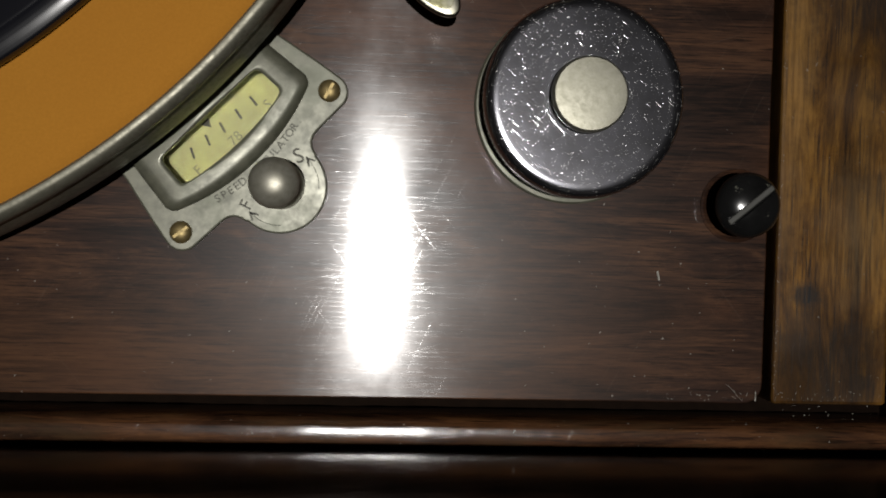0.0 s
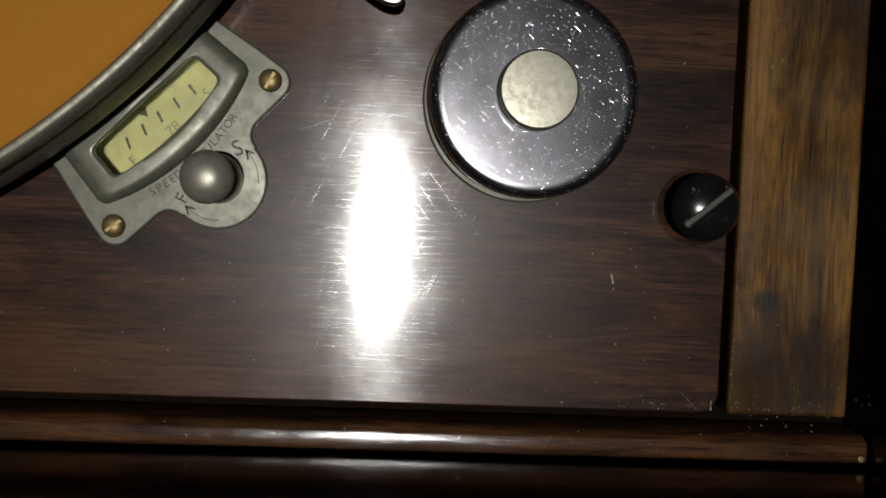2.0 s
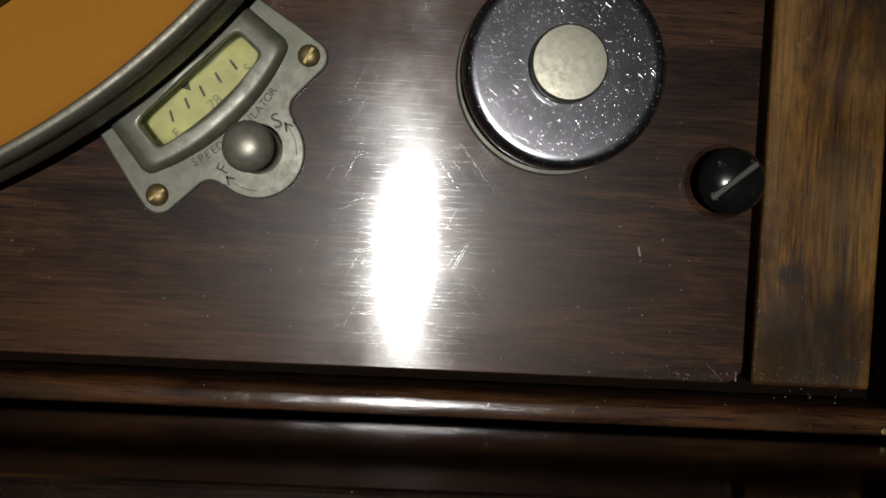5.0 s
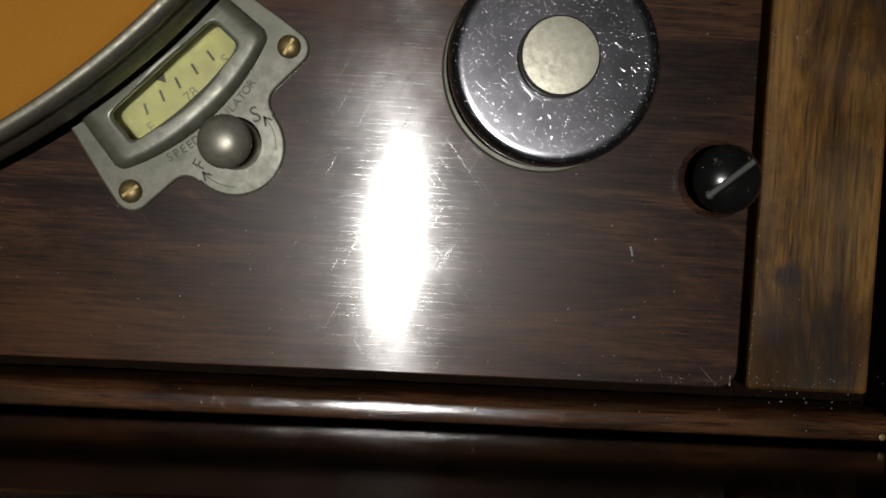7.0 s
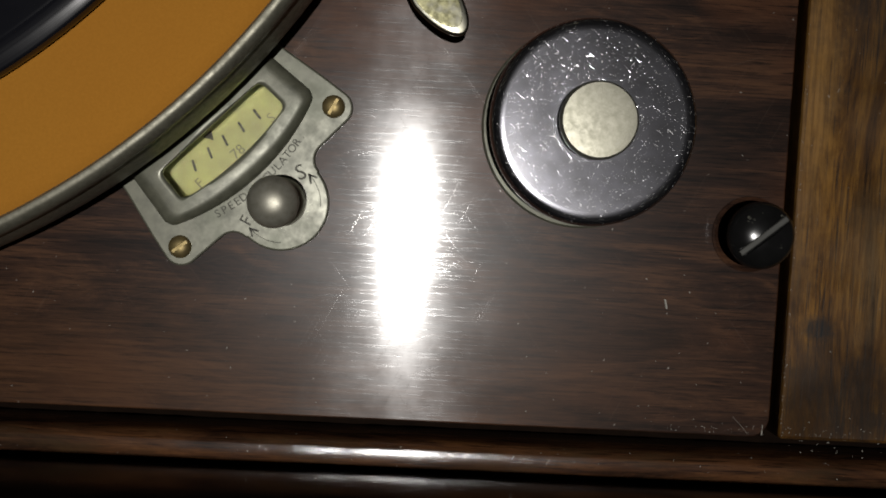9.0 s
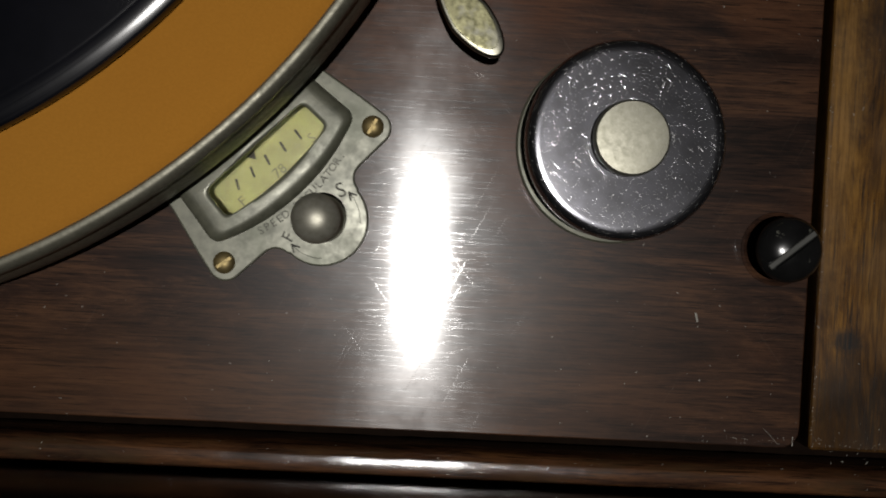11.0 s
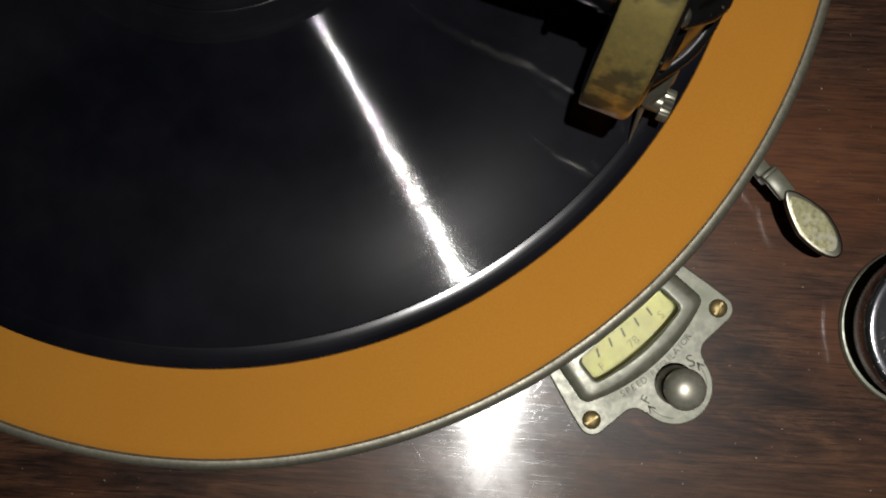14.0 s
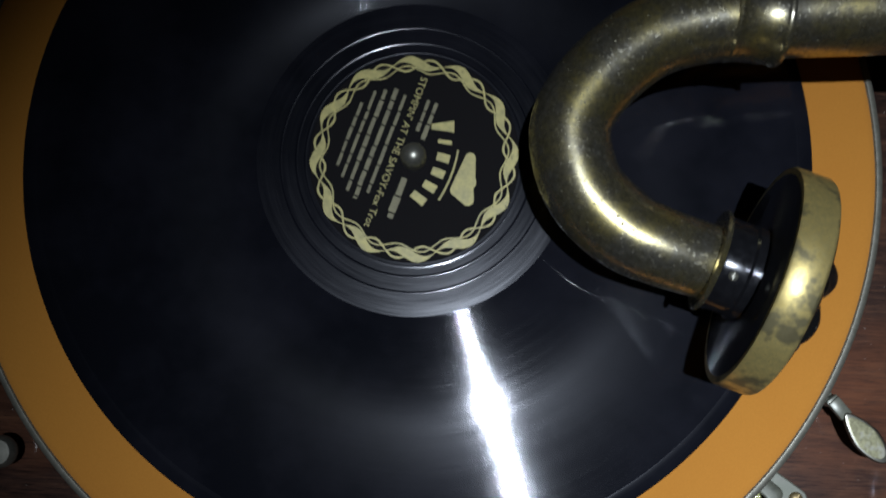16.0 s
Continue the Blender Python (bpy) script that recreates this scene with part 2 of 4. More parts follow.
MAHOGANY = wood("dark_mahogany", 0, (0.013, 0.0072, 0.0052), (0.042, 0.0205, 0.0130), (0.108, 0.051, 0.026), (0.120, 0.046, 0.019), 0.125, 0.80, 0.06,
                spots=[(0.145, -0.068, 0.030, 0.9, (0.6, 1), (0.14, 0.048, 0.017), 0.8), (0.09, -0.158, 0.022, 0.9, (0.22, 1), (0.11, 0.050, 0.022), 0.6), (0.17, -0.150, 0.024, 0.9, (0.4, 1), (0.10, 0.046, 0.022), 0.5)], coat=0.25)
RAIL_WOOD = wood("worn_mahogany_rail", 0, (0.022, 0.011, 0.007), (0.070, 0.030, 0.014), (0.15, 0.066, 0.026), (0.16, 0.066, 0.022), 0.12, 0.82, 0.2, (0.060, 0.034, 0.016), fleck=0.0, sparkle=2.2, coat=0.15)
# Dark spot at y -0.080 paints the light's fall-off into the wood colour.
BATTEN_WOOD = wood("worn_amber_batten", 1, (0.022, 0.010, 0.004), (0.150, 0.066, 0.012), (0.36, 0.175, 0.030), (0.070, 0.030, 0.008), 0.34, 0.0, 0.15, (0.052, 0.026, 0.009),
                   spots=[(0.234, -0.156, 0.017, 0.7, (0.8, 1), (0.020, 0.014, 0.010), 0.9), (0.2277, -0.1417, 0.0030, 0.5, (0.7, 1), (0.010, 0.011, 0.012), 1.0), (0.238, -0.080, 0.026, 0.9, (1.2, 0.7), (0.022, 0.012, 0.006), 0.95), (0.239, -0.128, 0.012, 0.9, (1, 0.6), (0.20, 0.13, 0.06), 0.6), (0.2235, -0.095, 0.006, 0.9, (1, 0.12), (0.36, 0.19, 0.05), 0.8)], fleck=0.0, grain=(60, 1300))
BATTEN_WOOD.node_tree.nodes["Principled BSDF"].inputs["Specular IOR Level"].default_value = 0.28
WALL_WOOD = wood("polished_mahogany", 0, (0.010, 0.007, 0.005), (0.020, 0.012, 0.009), (0.034, 0.019, 0.012), (0.028, 0.016, 0.011), 0.12, 0.0, 0.1)
# Shade of the gaps put into the colour: near-black wood, almost without gloss.
GROOVE_SHADE = paint("bare_wood_painted_shade", (0.010, 0.006, 0.004), 0.9)
GROOVE_SHADE.node_tree.nodes["Principled BSDF"].inputs["Specular IOR Level"].default_value = 0.04
NICKEL = metal("aged_nickel", (0.175, 0.175, 0.130), (0.100, 0.102, 0.074), 0.36, 0.14, 420, 0.0, (0.130, 0.136, 0.096), 0.25)
RIM_NICKEL = metal("turntable_nickel", (0.23, 0.22, 0.17), (0.14, 0.135, 0.10), 0.42, 0.12, 900, 0.0, None, 0.5)
CHROME = metal("scratched_chrome", (0.40, 0.40, 0.43), (0.33, 0.33, 0.37), 0.15, 0.03, 300, 0.25, None, 0.975)
SATIN = metal("satin_nickel", (0.40, 0.385, 0.32), (0.27, 0.26, 0.205), 0.36, 0.12, 500, 0.0, None, 0.55)
DULL_STEEL = metal("dull_brushed_steel", (0.33, 0.32, 0.26), (0.22, 0.215, 0.165), 0.36, 0.12, 800, 0.0, None, 0.75)
BRASS = brass_tube("worn_brass")
GOLD_BAND = metal("gilt_band", (0.66, 0.52, 0.17), (0.46, 0.38, 0.14), 0.40, 0.20, 700, 0.0, (0.22, 0.19, 0.09), 0.62)
SCREW_BRASS = metal("tarnished_brass", (0.34, 0.26, 0.11), (0.19, 0.145, 0.07), 0.45, 0.12, 900, 0.0, None, 0.7)
BLACK_METAL = paint("chipped_black_enamel", (0.010, 0.010, 0.010), 0.19, (0.11, 0.11, 0.09), 160.0, 0.03)
BLACK_GLOSS = paint("black_gloss", (0.010, 0.010, 0.011), 0.18)
CELLULOID = paint("yellowed_celluloid", (0.33, 0.33, 0.100), 0.5, None, 180)
PANE = nodes_of("clear_pane")[0]
PANE.node_tree.nodes["Principled BSDF"].inputs["Transmission Weight"].default_value = 1.0
PANE.node_tree.nodes["Principled BSDF"].inputs["Roughness"].default_value = 0.06
PANE.node_tree.nodes["Principled BSDF"].inputs["IOR"].default_value = 1.12
PANE.node_tree.nodes["Principled BSDF"].inputs["Base Color"].default_value = (0.97, 0.97, 0.90, 1)
INK = paint("dark_ink", (0.03, 0.028, 0.015), 0.6)
FELT = felt_material()
GROOVES = shellac("record_grooves", 0.045, 0.010, 0.25)
SMOOTH_SHELLAC = shellac("smooth_shellac", 0.15, 0.03)
LABEL_BLACK = paint("label_black", (0.008, 0.007, 0.007), 0.85)
LABEL_BLACK.node_tree.nodes["Principled BSDF"].inputs["Specular IOR Level"].default_value = 0.2
LABEL_GOLD = paint("label_gold_ink", (0.56, 0.49, 0.15), 0.45, (0.20, 0.17, 0.05))
FADED_GOLD = paint("faded_gold_ink", (0.27, 0.245, 0.13), 0.6)
DUST = paint("pale_dust", (0.42, 0.40, 0.35), 0.8)
# Unseen walls and ceiling, made pale to bounce some light into the shadows.
PLASTER = wall_material("pale_bounce_plaster", (0.62, 0.58, 0.52))
BOARDS = wall_material("floor_boards", (0.12, 0.08, 0.05))


# ---- mesh helpers ----
def part(name, bm, material, parent=None, label="", smooth=False):
    me = bpy.data.meshes.new(name)
    uv = bm.loops.layers.uv.verify()
    for f in bm.faces:
        f.smooth = smooth
        for l in f.loops:
            l[uv].uv = (l.vert.co.x * 4, l.vert.co.y * 4)
    bm.to_mesh(me)
    bm.free()
    me.materials.append(material)
    if smooth:
        me.set_sharp_from_angle(angle=radians(38))
    ob = new(name, me)
    if parent is not None:
        ob.parent = parent
        ob.matrix_parent_inverse = place_of(parent).inverted()
    if label:
        tagged(ob, label)
    return ob


def place_of(ob):
    own = ob.matrix_parent_inverse @ ob.matrix_basis
    return place_of(ob.parent) @ own if ob.parent else ob.matrix_basis.copy()


def moved(bm, m):
    bmesh.ops.transform(bm, matrix=m, verts=bm.verts[:])
    return bm


def thing(name, at, label, category, group="", kind=""):
    ob = new(name)
    ob.empty_display_size = 0.01
    ob.matrix_basis = at if isinstance(at, Matrix) else Matrix.Translation(at)
    return tagged(ob, label, category, group, kind)


def box(x0, x1, y0, y1, z0, z1, bevel=0.0, segments=2):
    bm = bmesh.new()
    bmesh.ops.create_cube(bm, size=1.0)
    bmesh.ops.scale(bm, vec=(x1 - x0, y1 - y0, z1 - z0), verts=bm.verts)
    bmesh.ops.translate(bm, vec=((x0 + x1) / 2, (y0 + y1) / 2, (z0 + z1) / 2), verts=bm.verts)
    if bevel:
        bmesh.ops.bevel(bm, geom=bm.edges[:], offset=bevel, segments=segments, affect="EDGES", profile=0.5)
    return bm


def lathe(profile, n=96, at=Matrix.Identity(4)):
    """Turns a profile of (radius, height) round z."""
    bm = bmesh.new()
    rings = []
    for r, z in profile:
        if r < 1e-7:
            rings.append([bm.verts.new(at @ Vector((0, 0, z)))])
        else:
            rings.append([bm.verts.new(at @ Vector((r * math.cos(2 * math.pi * k / n), r * math.sin(2 * math.pi * k / n), z))) for k in range(n)])
    for a, b in zip(rings, rings[1:]):
        for k in range(n):
            j = (k + 1) % n
            if len(a) == 1 and len(b) > 1:
                bm.faces.new((a[0], b[k], b[j]))
            elif len(b) == 1 and len(a) > 1:
                bm.faces.new((a[k], b[0], a[j]))
            elif len(a) > 1:
                bm.faces.new((a[k], b[k], b[j], a[j]))
    bmesh.ops.recalc_face_normals(bm, faces=bm.faces[:])
    return bm


def arc(cx, cy, r, a0, a1, n=10):
    return [(cx + r * math.cos(radians(a0 + (a1 - a0) * k / n)), cy + r * math.sin(radians(a0 + (a1 - a0) * k / n))) for k in range(n + 1)]


def slab(outline, z0, z1, bevel=0.0):
    """A plate with that outline; the top edge is rounded."""
    bm = bmesh.new()
    top = [bm.verts.new((x, y, z1)) for x, y in outline]
    face = bm.faces.new(top)
    low = bmesh.ops.extrude_face_region(bm, geom=[face])
    bmesh.ops.translate(bm, vec=(0, 0, z0 - z1), verts=[v for v in low["geom"] if isinstance(v, bmesh.types.BMVert)])
    bmesh.ops.recalc_face_normals(bm, faces=bm.faces[:])
    if bevel:
        edges = [e for e in bm.edges if all(abs(v.co.z - z1) < 1e-7 for v in e.verts)]
        bmesh.ops.bevel(bm, geom=edges, offset=bevel, segments=3, affect="EDGES", profile=0.5)
    return bm


def smooth_path(points, steps=10):
    """A Catmull-Rom curve through the points."""
    p = [Vector(q) for q in points]
    p = [2 * p[0] - p[1], *p, 2 * p[-1] - p[-2]]
    out = []
    for a, b, c, d in zip(p, p[1:], p[2:], p[3:]):
        for k in range(steps):
            t = k / steps
            out.append(0.5 * (2 * b + (c - a) * t + (2 * a - 5 * b + 4 * c - d) * t * t + (3 * b - a - 3 * c + d) * t ** 3))
    return [*out, p[-2]]


def tube(points, radius, n=40, caps=True):
    """Sweeps a circle along points; radius is a number or a function of 0..1."""
    bm = bmesh.new()
    rings = []
    up = Vector((0, 0, 1))
    for i, q in enumerate(points):
        d = (points[min(i + 1, len(points) - 1)] - points[max(i - 1, 0)]).normalized()
        side = d.cross(up).normalized() if abs(d.z) < 0.95 else d.cross(Vector((0, 1, 0))).normalized()
        over = side.cross(d)
        r = radius(i / (len(points) - 1)) if callable(radius) else radius
        rings.append([bm.verts.new(q + r * (math.cos(2 * math.pi * k / n) * side + math.sin(2 * math.pi * k / n) * over)) for k in range(n)])
    for a, b in zip(rings, rings[1:]):
        for k in range(n):
            bm.faces.new((a[k], b[k], b[(k + 1) % n], a[(k + 1) % n]))
    if caps:
        bm.faces.new(rings[0][::-1])
        bm.faces.new(rings[-1])
    bmesh.ops.recalc_face_normals(bm, faces=bm.faces[:])
    return bm


def joined(*parts):
    """One bmesh out of several."""
    out = bmesh.new()
    for bm in parts:
        me = bpy.data.meshes.new("piece")
        bm.to_mesh(me)
        bm.free()
        out.from_mesh(me)
        bpy.data.meshes.remove(me)
    return out


def letters(items, depth=0.0001):
    """Lettering as one bmesh: items of (text, size, matrix), each centred on its matrix."""
    out = bmesh.new()
    for text, size, m in items:
        cu = bpy.data.curves.new("lettering", "FONT")
        cu.body, cu.size, cu.extrude, cu.align_x, cu.align_y, cu.resolution_u = text, size, depth, "CENTER", "CENTER", 3
        ob = new("lettering", cu)
        bpy.context.view_layer.update()
        me = bpy.data.meshes.new_from_object(ob.evaluated_get(bpy.context.evaluated_depsgraph_get()))
        me.transform(m)
        out.from_mesh(me)
        bpy.data.meshes.remove(me)
        bpy.data.objects.remove(ob)
        bpy.data.curves.remove(cu)
    return out


def slotted_screw(name, x, y, z, r, h, turn, material, label, slot=0.14, group="", parent=None):
    """A round-headed screw: dome with a slot cut into it."""
    bm = bmesh.new()
    n, rings = 48, 10
    w = slot * r
    # the dome is laid out as two half domes with the slot between them
    for side in (-1, 1):
        rows_ = []
        for i in range(rings + 1):
            a = math.pi / 2 * i / rings
            row = []
            for k in range(n // 2 + 1):
                b = math.pi * k / (n // 2)
                px, py = r * math.cos(a) * math.cos(b), side * max(r * math.cos(a) * math.sin(b), w)
                pz = h * math.sqrt(max(0.0, 1 - min(1.0, (px * px + py * py) / r ** 2)))
                row.append(bm.verts.new((px, py, pz)))
            rows_.append(row)
        for p, q in zip(rows_, rows_[1:]):
            for k in range(n // 2):
                bm.faces.new((p[k], p[k + 1], q[k + 1], q[k]))
        # wall and floor of the slot
        xs = [r * 0.98 * (2 * k / 20 - 1) for k in range(21)]
        top = [bm.verts.new((px, side * w, h * math.sqrt(max(0.0, 1 - (px * px + w * w) / r ** 2)))) for px in xs]
        bot = [bm.verts.new((px, side * w, min(t.co.z, h * 0.55))) for px, t in zip(xs, top)]
        mid = [bm.verts.new((px, 0, min(t.co.z, h * 0.55))) for px, t in zip(xs, top)]
        for k in range(20):
            bm.faces.new((top[k], top[k + 1], bot[k + 1], bot[k]))
            bm.faces.new((bot[k], bot[k + 1], mid[k + 1], mid[k]))
    bmesh.ops.remove_doubles(bm, verts=bm.verts, dist=r * 0.002)
    bmesh.ops.dissolve_degenerate(bm, dist=r * 0.001, edges=bm.edges[:])
    bmesh.ops.recalc_face_normals(bm, faces=bm.faces[:])
    if parent is not None:
        ob = part(name, bm, material, parent, label, smooth=True)
        ob.matrix_basis = pose(x, y, z, 0, 0, turn)
        return ob
    ob = part(name, bm, material, None, "", smooth=True)
    ob.matrix_basis = pose(x, y, z, 0, 0, turn)
    return tagged(ob, label, "screw", group)


# ---- room ----
def room():
    for name, b, mat in (
        ("floor", box(-1.6, 1.6, -1.6, 1.6, -1.0, -0.95), BOARDS),
        ("ceiling", box(-1.6, 1.6, -1.6, 1.6, 3.70, 3.8), PLASTER),
        ("wall_north", box(-1.6, 1.6, 1.6, 1.7, -0.95, 3.70), PLASTER),
        ("wall_south", box(-1.6, 1.6, -1.7, -1.6, -0.95, 3.70), PLASTER),
        ("wall_east", box(1.6, 1.7, -1.6, 1.6, -0.95, 3.70), PLASTER),
        ("wall_west", box(-1.7, -1.6, -1.6, 1.6, -0.95, 3.70), PLASTER),
    ):
        tagged(part(name, b, mat), "plain surface of the dark room", name.split("_")[0], kind="structure")


room()

# ---- cabinet ----
X0, X1, Y0, Y1 = -0.2525, 0.2525, -0.1757, 0.2250   # inside of the well
cabinet = thing("gramophone_cabinet", (0, 0, -0.95), "dark polished mahogany gramophone cabinet with a recessed top well", "cabinet")


def round_corner_board():
    r = 0.004
    out = [(X0 + 0.003, -0.1652), *arc(0.2202 - r, -0.1652 + r, r, -90, 0, 6), (0.2202, Y1 - 0.002), (X0 + 0.003, Y1 - 0.002)]
    return slab(out, -0.0115, 0.0, 0.0003)


def rail_bar():
    """A bar along x with a chamfered, slightly uneven back arris."""
    profile = [(-0.1756, -0.0115), (-0.1756, -0.0002), (-0.1754, 0.0003), (-0.1750, 0.0005), (-0.1730, 0.00055), (-0.1712, 0.0005), (-0.1706, 0.0003), (-0.1698, -0.0008), (-0.1693, -0.0020), (-0.1692, -0.0115)]
    rnd = random.Random(3)
    bm = bmesh.new()
    rows_ = []
    n = 120
    for k in range(n + 1):
        x = X0 + 0.001 + (0.2518 - X0 - 0.001) * k / n
        worn = rnd.uniform(-0.00012, 0.00012)
        rows_.append([bm.verts.new((x, y + (worn if y > -0.1722 and z > -0.003 else 0), z + (0.5 * worn if z > -0.003 else 0))) for y, z in profile])
    for a, b in zip(rows_, rows_[1:]):
        for j in range(len(profile) - 1):
            bm.faces.new((a[j], b[j], b[j + 1], a[j + 1]))
        bm.faces.new((a[-1], b[-1], b[0], a[0]))
    bm.faces.new(rows_[0])
    bm.faces.new(rows_[-1])
    bmesh.ops.recalc_face_normals(bm, faces=bm.faces[:])
    return bm


def with_hole(ob, cutter_bm):
    """Cuts a hole through a part."""
    me = bpy.data.meshes.new("cutter")
    cutter_bm.to_mesh(me)
    cutter_bm.free()
    cut = new("cutter", me)
    mod = ob.modifiers.new("hole", "BOOLEAN")
    mod.operation, mod.object, mod.solver = "DIFFERENCE", cut, "EXACT"
    bpy.context.view_layer.update()
    done = bpy.data.meshes.new_from_object(ob.evaluated_get(bpy.context.evaluated_depsgraph_get()))
    ob.modifiers.clear()
    old, ob.data = ob.data, done
    bpy.data.meshes.remove(old)
    bpy.data.objects.remove(cut)
    bpy.data.meshes.remove(me)
    done.name = ob.name
    return ob


board = part("motor_board", round_corner_board(), MAHOGANY, cabinet, "dark scratched mahogany board with fine straight grain")
# Sides and underside take the groove's painted-dark colour.
board.data.materials.append(GROOVE_SHADE)
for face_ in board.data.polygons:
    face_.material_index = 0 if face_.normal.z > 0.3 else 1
part("batten", box(0.2213, 0.2458, -0.1648, Y1 - 0.002, -0.0115, 0.003, 0.0008), BATTEN_WOOD, cabinet, "worn amber-brown wooden strip with rubbed varnish")
part("front_rail", rail_bar(), RAIL_WOOD, cabinet, "worn mahogany rail with rubbed glossy edges", smooth=True)
part("ledge", box(X0, X1, Y0, Y1, -0.040, -0.0120), GROOVE_SHADE, cabinet)
part("front_panel", box(X0 - 0.02, X1 + 0.02, Y0 - 0.02, Y0, -0.93, 0.050, 0.001), WALL_WOOD, cabinet)
part("back_panel", box(X0 - 0.02, X1 + 0.02, Y1, Y1 + 0.02, -0.93, 0.050, 0.001), WALL_WOOD, cabinet)
part("side_panel", box(X1, X1 + 0.02, Y0 + 0.0002, Y1 - 0.0002, -0.93, 0.050), WALL_WOOD, cabinet)
part("side_panel", box(X0 - 0.02, X0, Y0 + 0.0002, Y1 - 0.0002, -0.93, 0.050), WALL_WOOD, cabinet)
for fx in (X0, X1):
    for fy in (Y0, Y1):
        part("foot", box(fx - 0.018, fx + 0.018, fy - 0.018, fy + 0.018, -0.95, -0.93, 0.002), WALL_WOOD, cabinet)
part("corner_pin", slab(arc(0.2506, -0.1737, 0.0008, 0, 330, 11), 0.0004, 0.0010, 0.0003), SCREW_BRASS, cabinet, "small tarnished brass pin head")

# ---- turntable ----
turntable = thing("turntable", (0, 0, 0), "orange felt turntable with a rounded nickel rim", "turntable")
RIM = [(0.1440, 0.0170), (0.1452, 0.0198), (0.1460, 0.0206), (0.1470, 0.0207), (0.1478, 0.0202), (0.1483, 0.0192), (0.1484, 0.0178),
       (0.1480, 0.0166), (0.1479, 0.0160), (0.1483, 0.0150), (0.1487, 0.0110), (0.1490, 0.0088), (0.1488, 0.0080), (0.1480, 0.0078), (0.1400, 0.0078), (0.1400, 0.0120)]
part("rim", lathe(RIM, 256), RIM_NICKEL, turntable, "dull nickel rim with a bead", smooth=True)
part("felt", lathe([(0, 0.0100), (0.1438, 0.0100), (0.1440, 0.0180), (0.1456, 0.0201), (0.1448, 0.0207), (0.1430, 0.0210), (0, 0.0210)], 192), FELT, turntable, "smooth orange felt cover", smooth=True)
part("hub", lathe([(0, 0.0), (0.012, 0.0), (0.012, 0.0104), (0, 0.0104)], 32), NICKEL, turntable)
part("spindle", lathe([(0, 0.0205), (0.0040, 0.0205), (0.0040, 0.0290), (0.0036, 0.0305), (0.0024, 0.0317), (0.0012, 0.0322), (0, 0.0323)], 40), DULL_STEEL, turntable, "bright rounded spindle tip", smooth=True)

# ---- record ----
record = thing("record", (0, 0, 0.0210), "black shellac disc record with a black and gold label", "record")
DISC = [(0.0040, 0.0212), (0.1240, 0.0212), (0.1249, 0.0217), (0.1250, 0.0228), (0.1247, 0.0236), (0.1242, 0.02390), (0.1200, 0.02392), (0.0500, 0.0239),
        (0.0428, 0.02390), (0.0426, 0.02390), (0.0424, 0.02398), (0.0422, 0.02390), (0.0420, 0.02390), (0.0378, 0.02390), (0.0376, 0.02390), (0.0374, 0.02400), (0.0371, 0.02390), (0.0369, 0.02390),
        (0.0349, 0.02390), (0.0347, 0.02390), (0.0344, 0.02400), (0.0341, 0.02390), (0.0339, 0.02390), (0.0040, 0.0239), (0.0040, 0.0212)]
part("disc", lathe(DISC, 256), SMOOTH_SHELLAC, record, "", smooth=True)
part("groove_band", lathe([(0.0500, 0.0239), (0.0502, 0.02402), (0.0860, 0.02405), (0.1195, 0.02402), (0.1200, 0.02392)], 256), GROOVES, record, "finely grooved glossy playing surface", smooth=True)
label = part("label", lathe([(0.0040, 0.0238), (0.0040, 0.02410), (0.0330, 0.02410), (0.0332, 0.0239)], 96), LABEL_BLACK, record, "black paper label with gold scroll border and lettering")


def wave_ring(r, swing, lobes, width, phase, z, n=360):
    bm = bmesh.new()
    pairs = []
    for k in range(n):
        a = 2 * math.pi * k / n
        c = r + swing * math.sin(lobes * a + phase)
        w = width * (0.55 + 0.45 * math.cos(lobes * a + phase))
        pairs.append([bm.verts.new(((c + s * w / 2) * math.cos(a), (c + s * w / 2) * math.sin(a), z)) for s in (-1, 1)])
    for k in range(n):
        a, b = pairs[k], pairs[(k + 1) % n]
        bm.faces.new((a[0], a[1], b[1], b[0]))
    return bm


def thin_ring(r, swing, lobes, width, phase, z, n=360):
    """A wavy line of even width."""
    bm = bmesh.new()
    pairs = []
    for k in range(n):
        a = 2 * math.pi * k / n
        c = r + swing * math.sin(lobes * a + phase)
        pairs.append([bm.verts.new(((c + d) * math.cos(a), (c + d) * math.sin(a), z)) for d in (-width / 2, width / 2)])
    for k in range(n):
        p, q = pairs[k], pairs[(k + 1) % n]
        bm.faces.new((p[0], p[1], q[1], q[0]))
    return bm


ZL = 0.02416
TURN = pose(0, 0, ZL, 0, 0, -108)
LOBES = 12
border = joined(wave_ring(0.0307, 0.0013, LOBES, 0.0033, 0.0, ZL), thin_ring(0.0301, 0.0019, LOBES, 0.0007, math.pi, ZL + 0.00002), thin_ring(0.0287, 0.0012, LOBES, 0.0005, 0.0, ZL + 0.00004))
part("scroll_border", border, LABEL_GOLD, label, "gold scroll border")
part("title", letters([("STOMPIN' AT THE SAVOY-Fox Trot", 0.0033, TURN @ Matrix.Translation((0, -0.0062, 0)))], 0.00002), LABEL_GOLD, label, "gold title lettering")


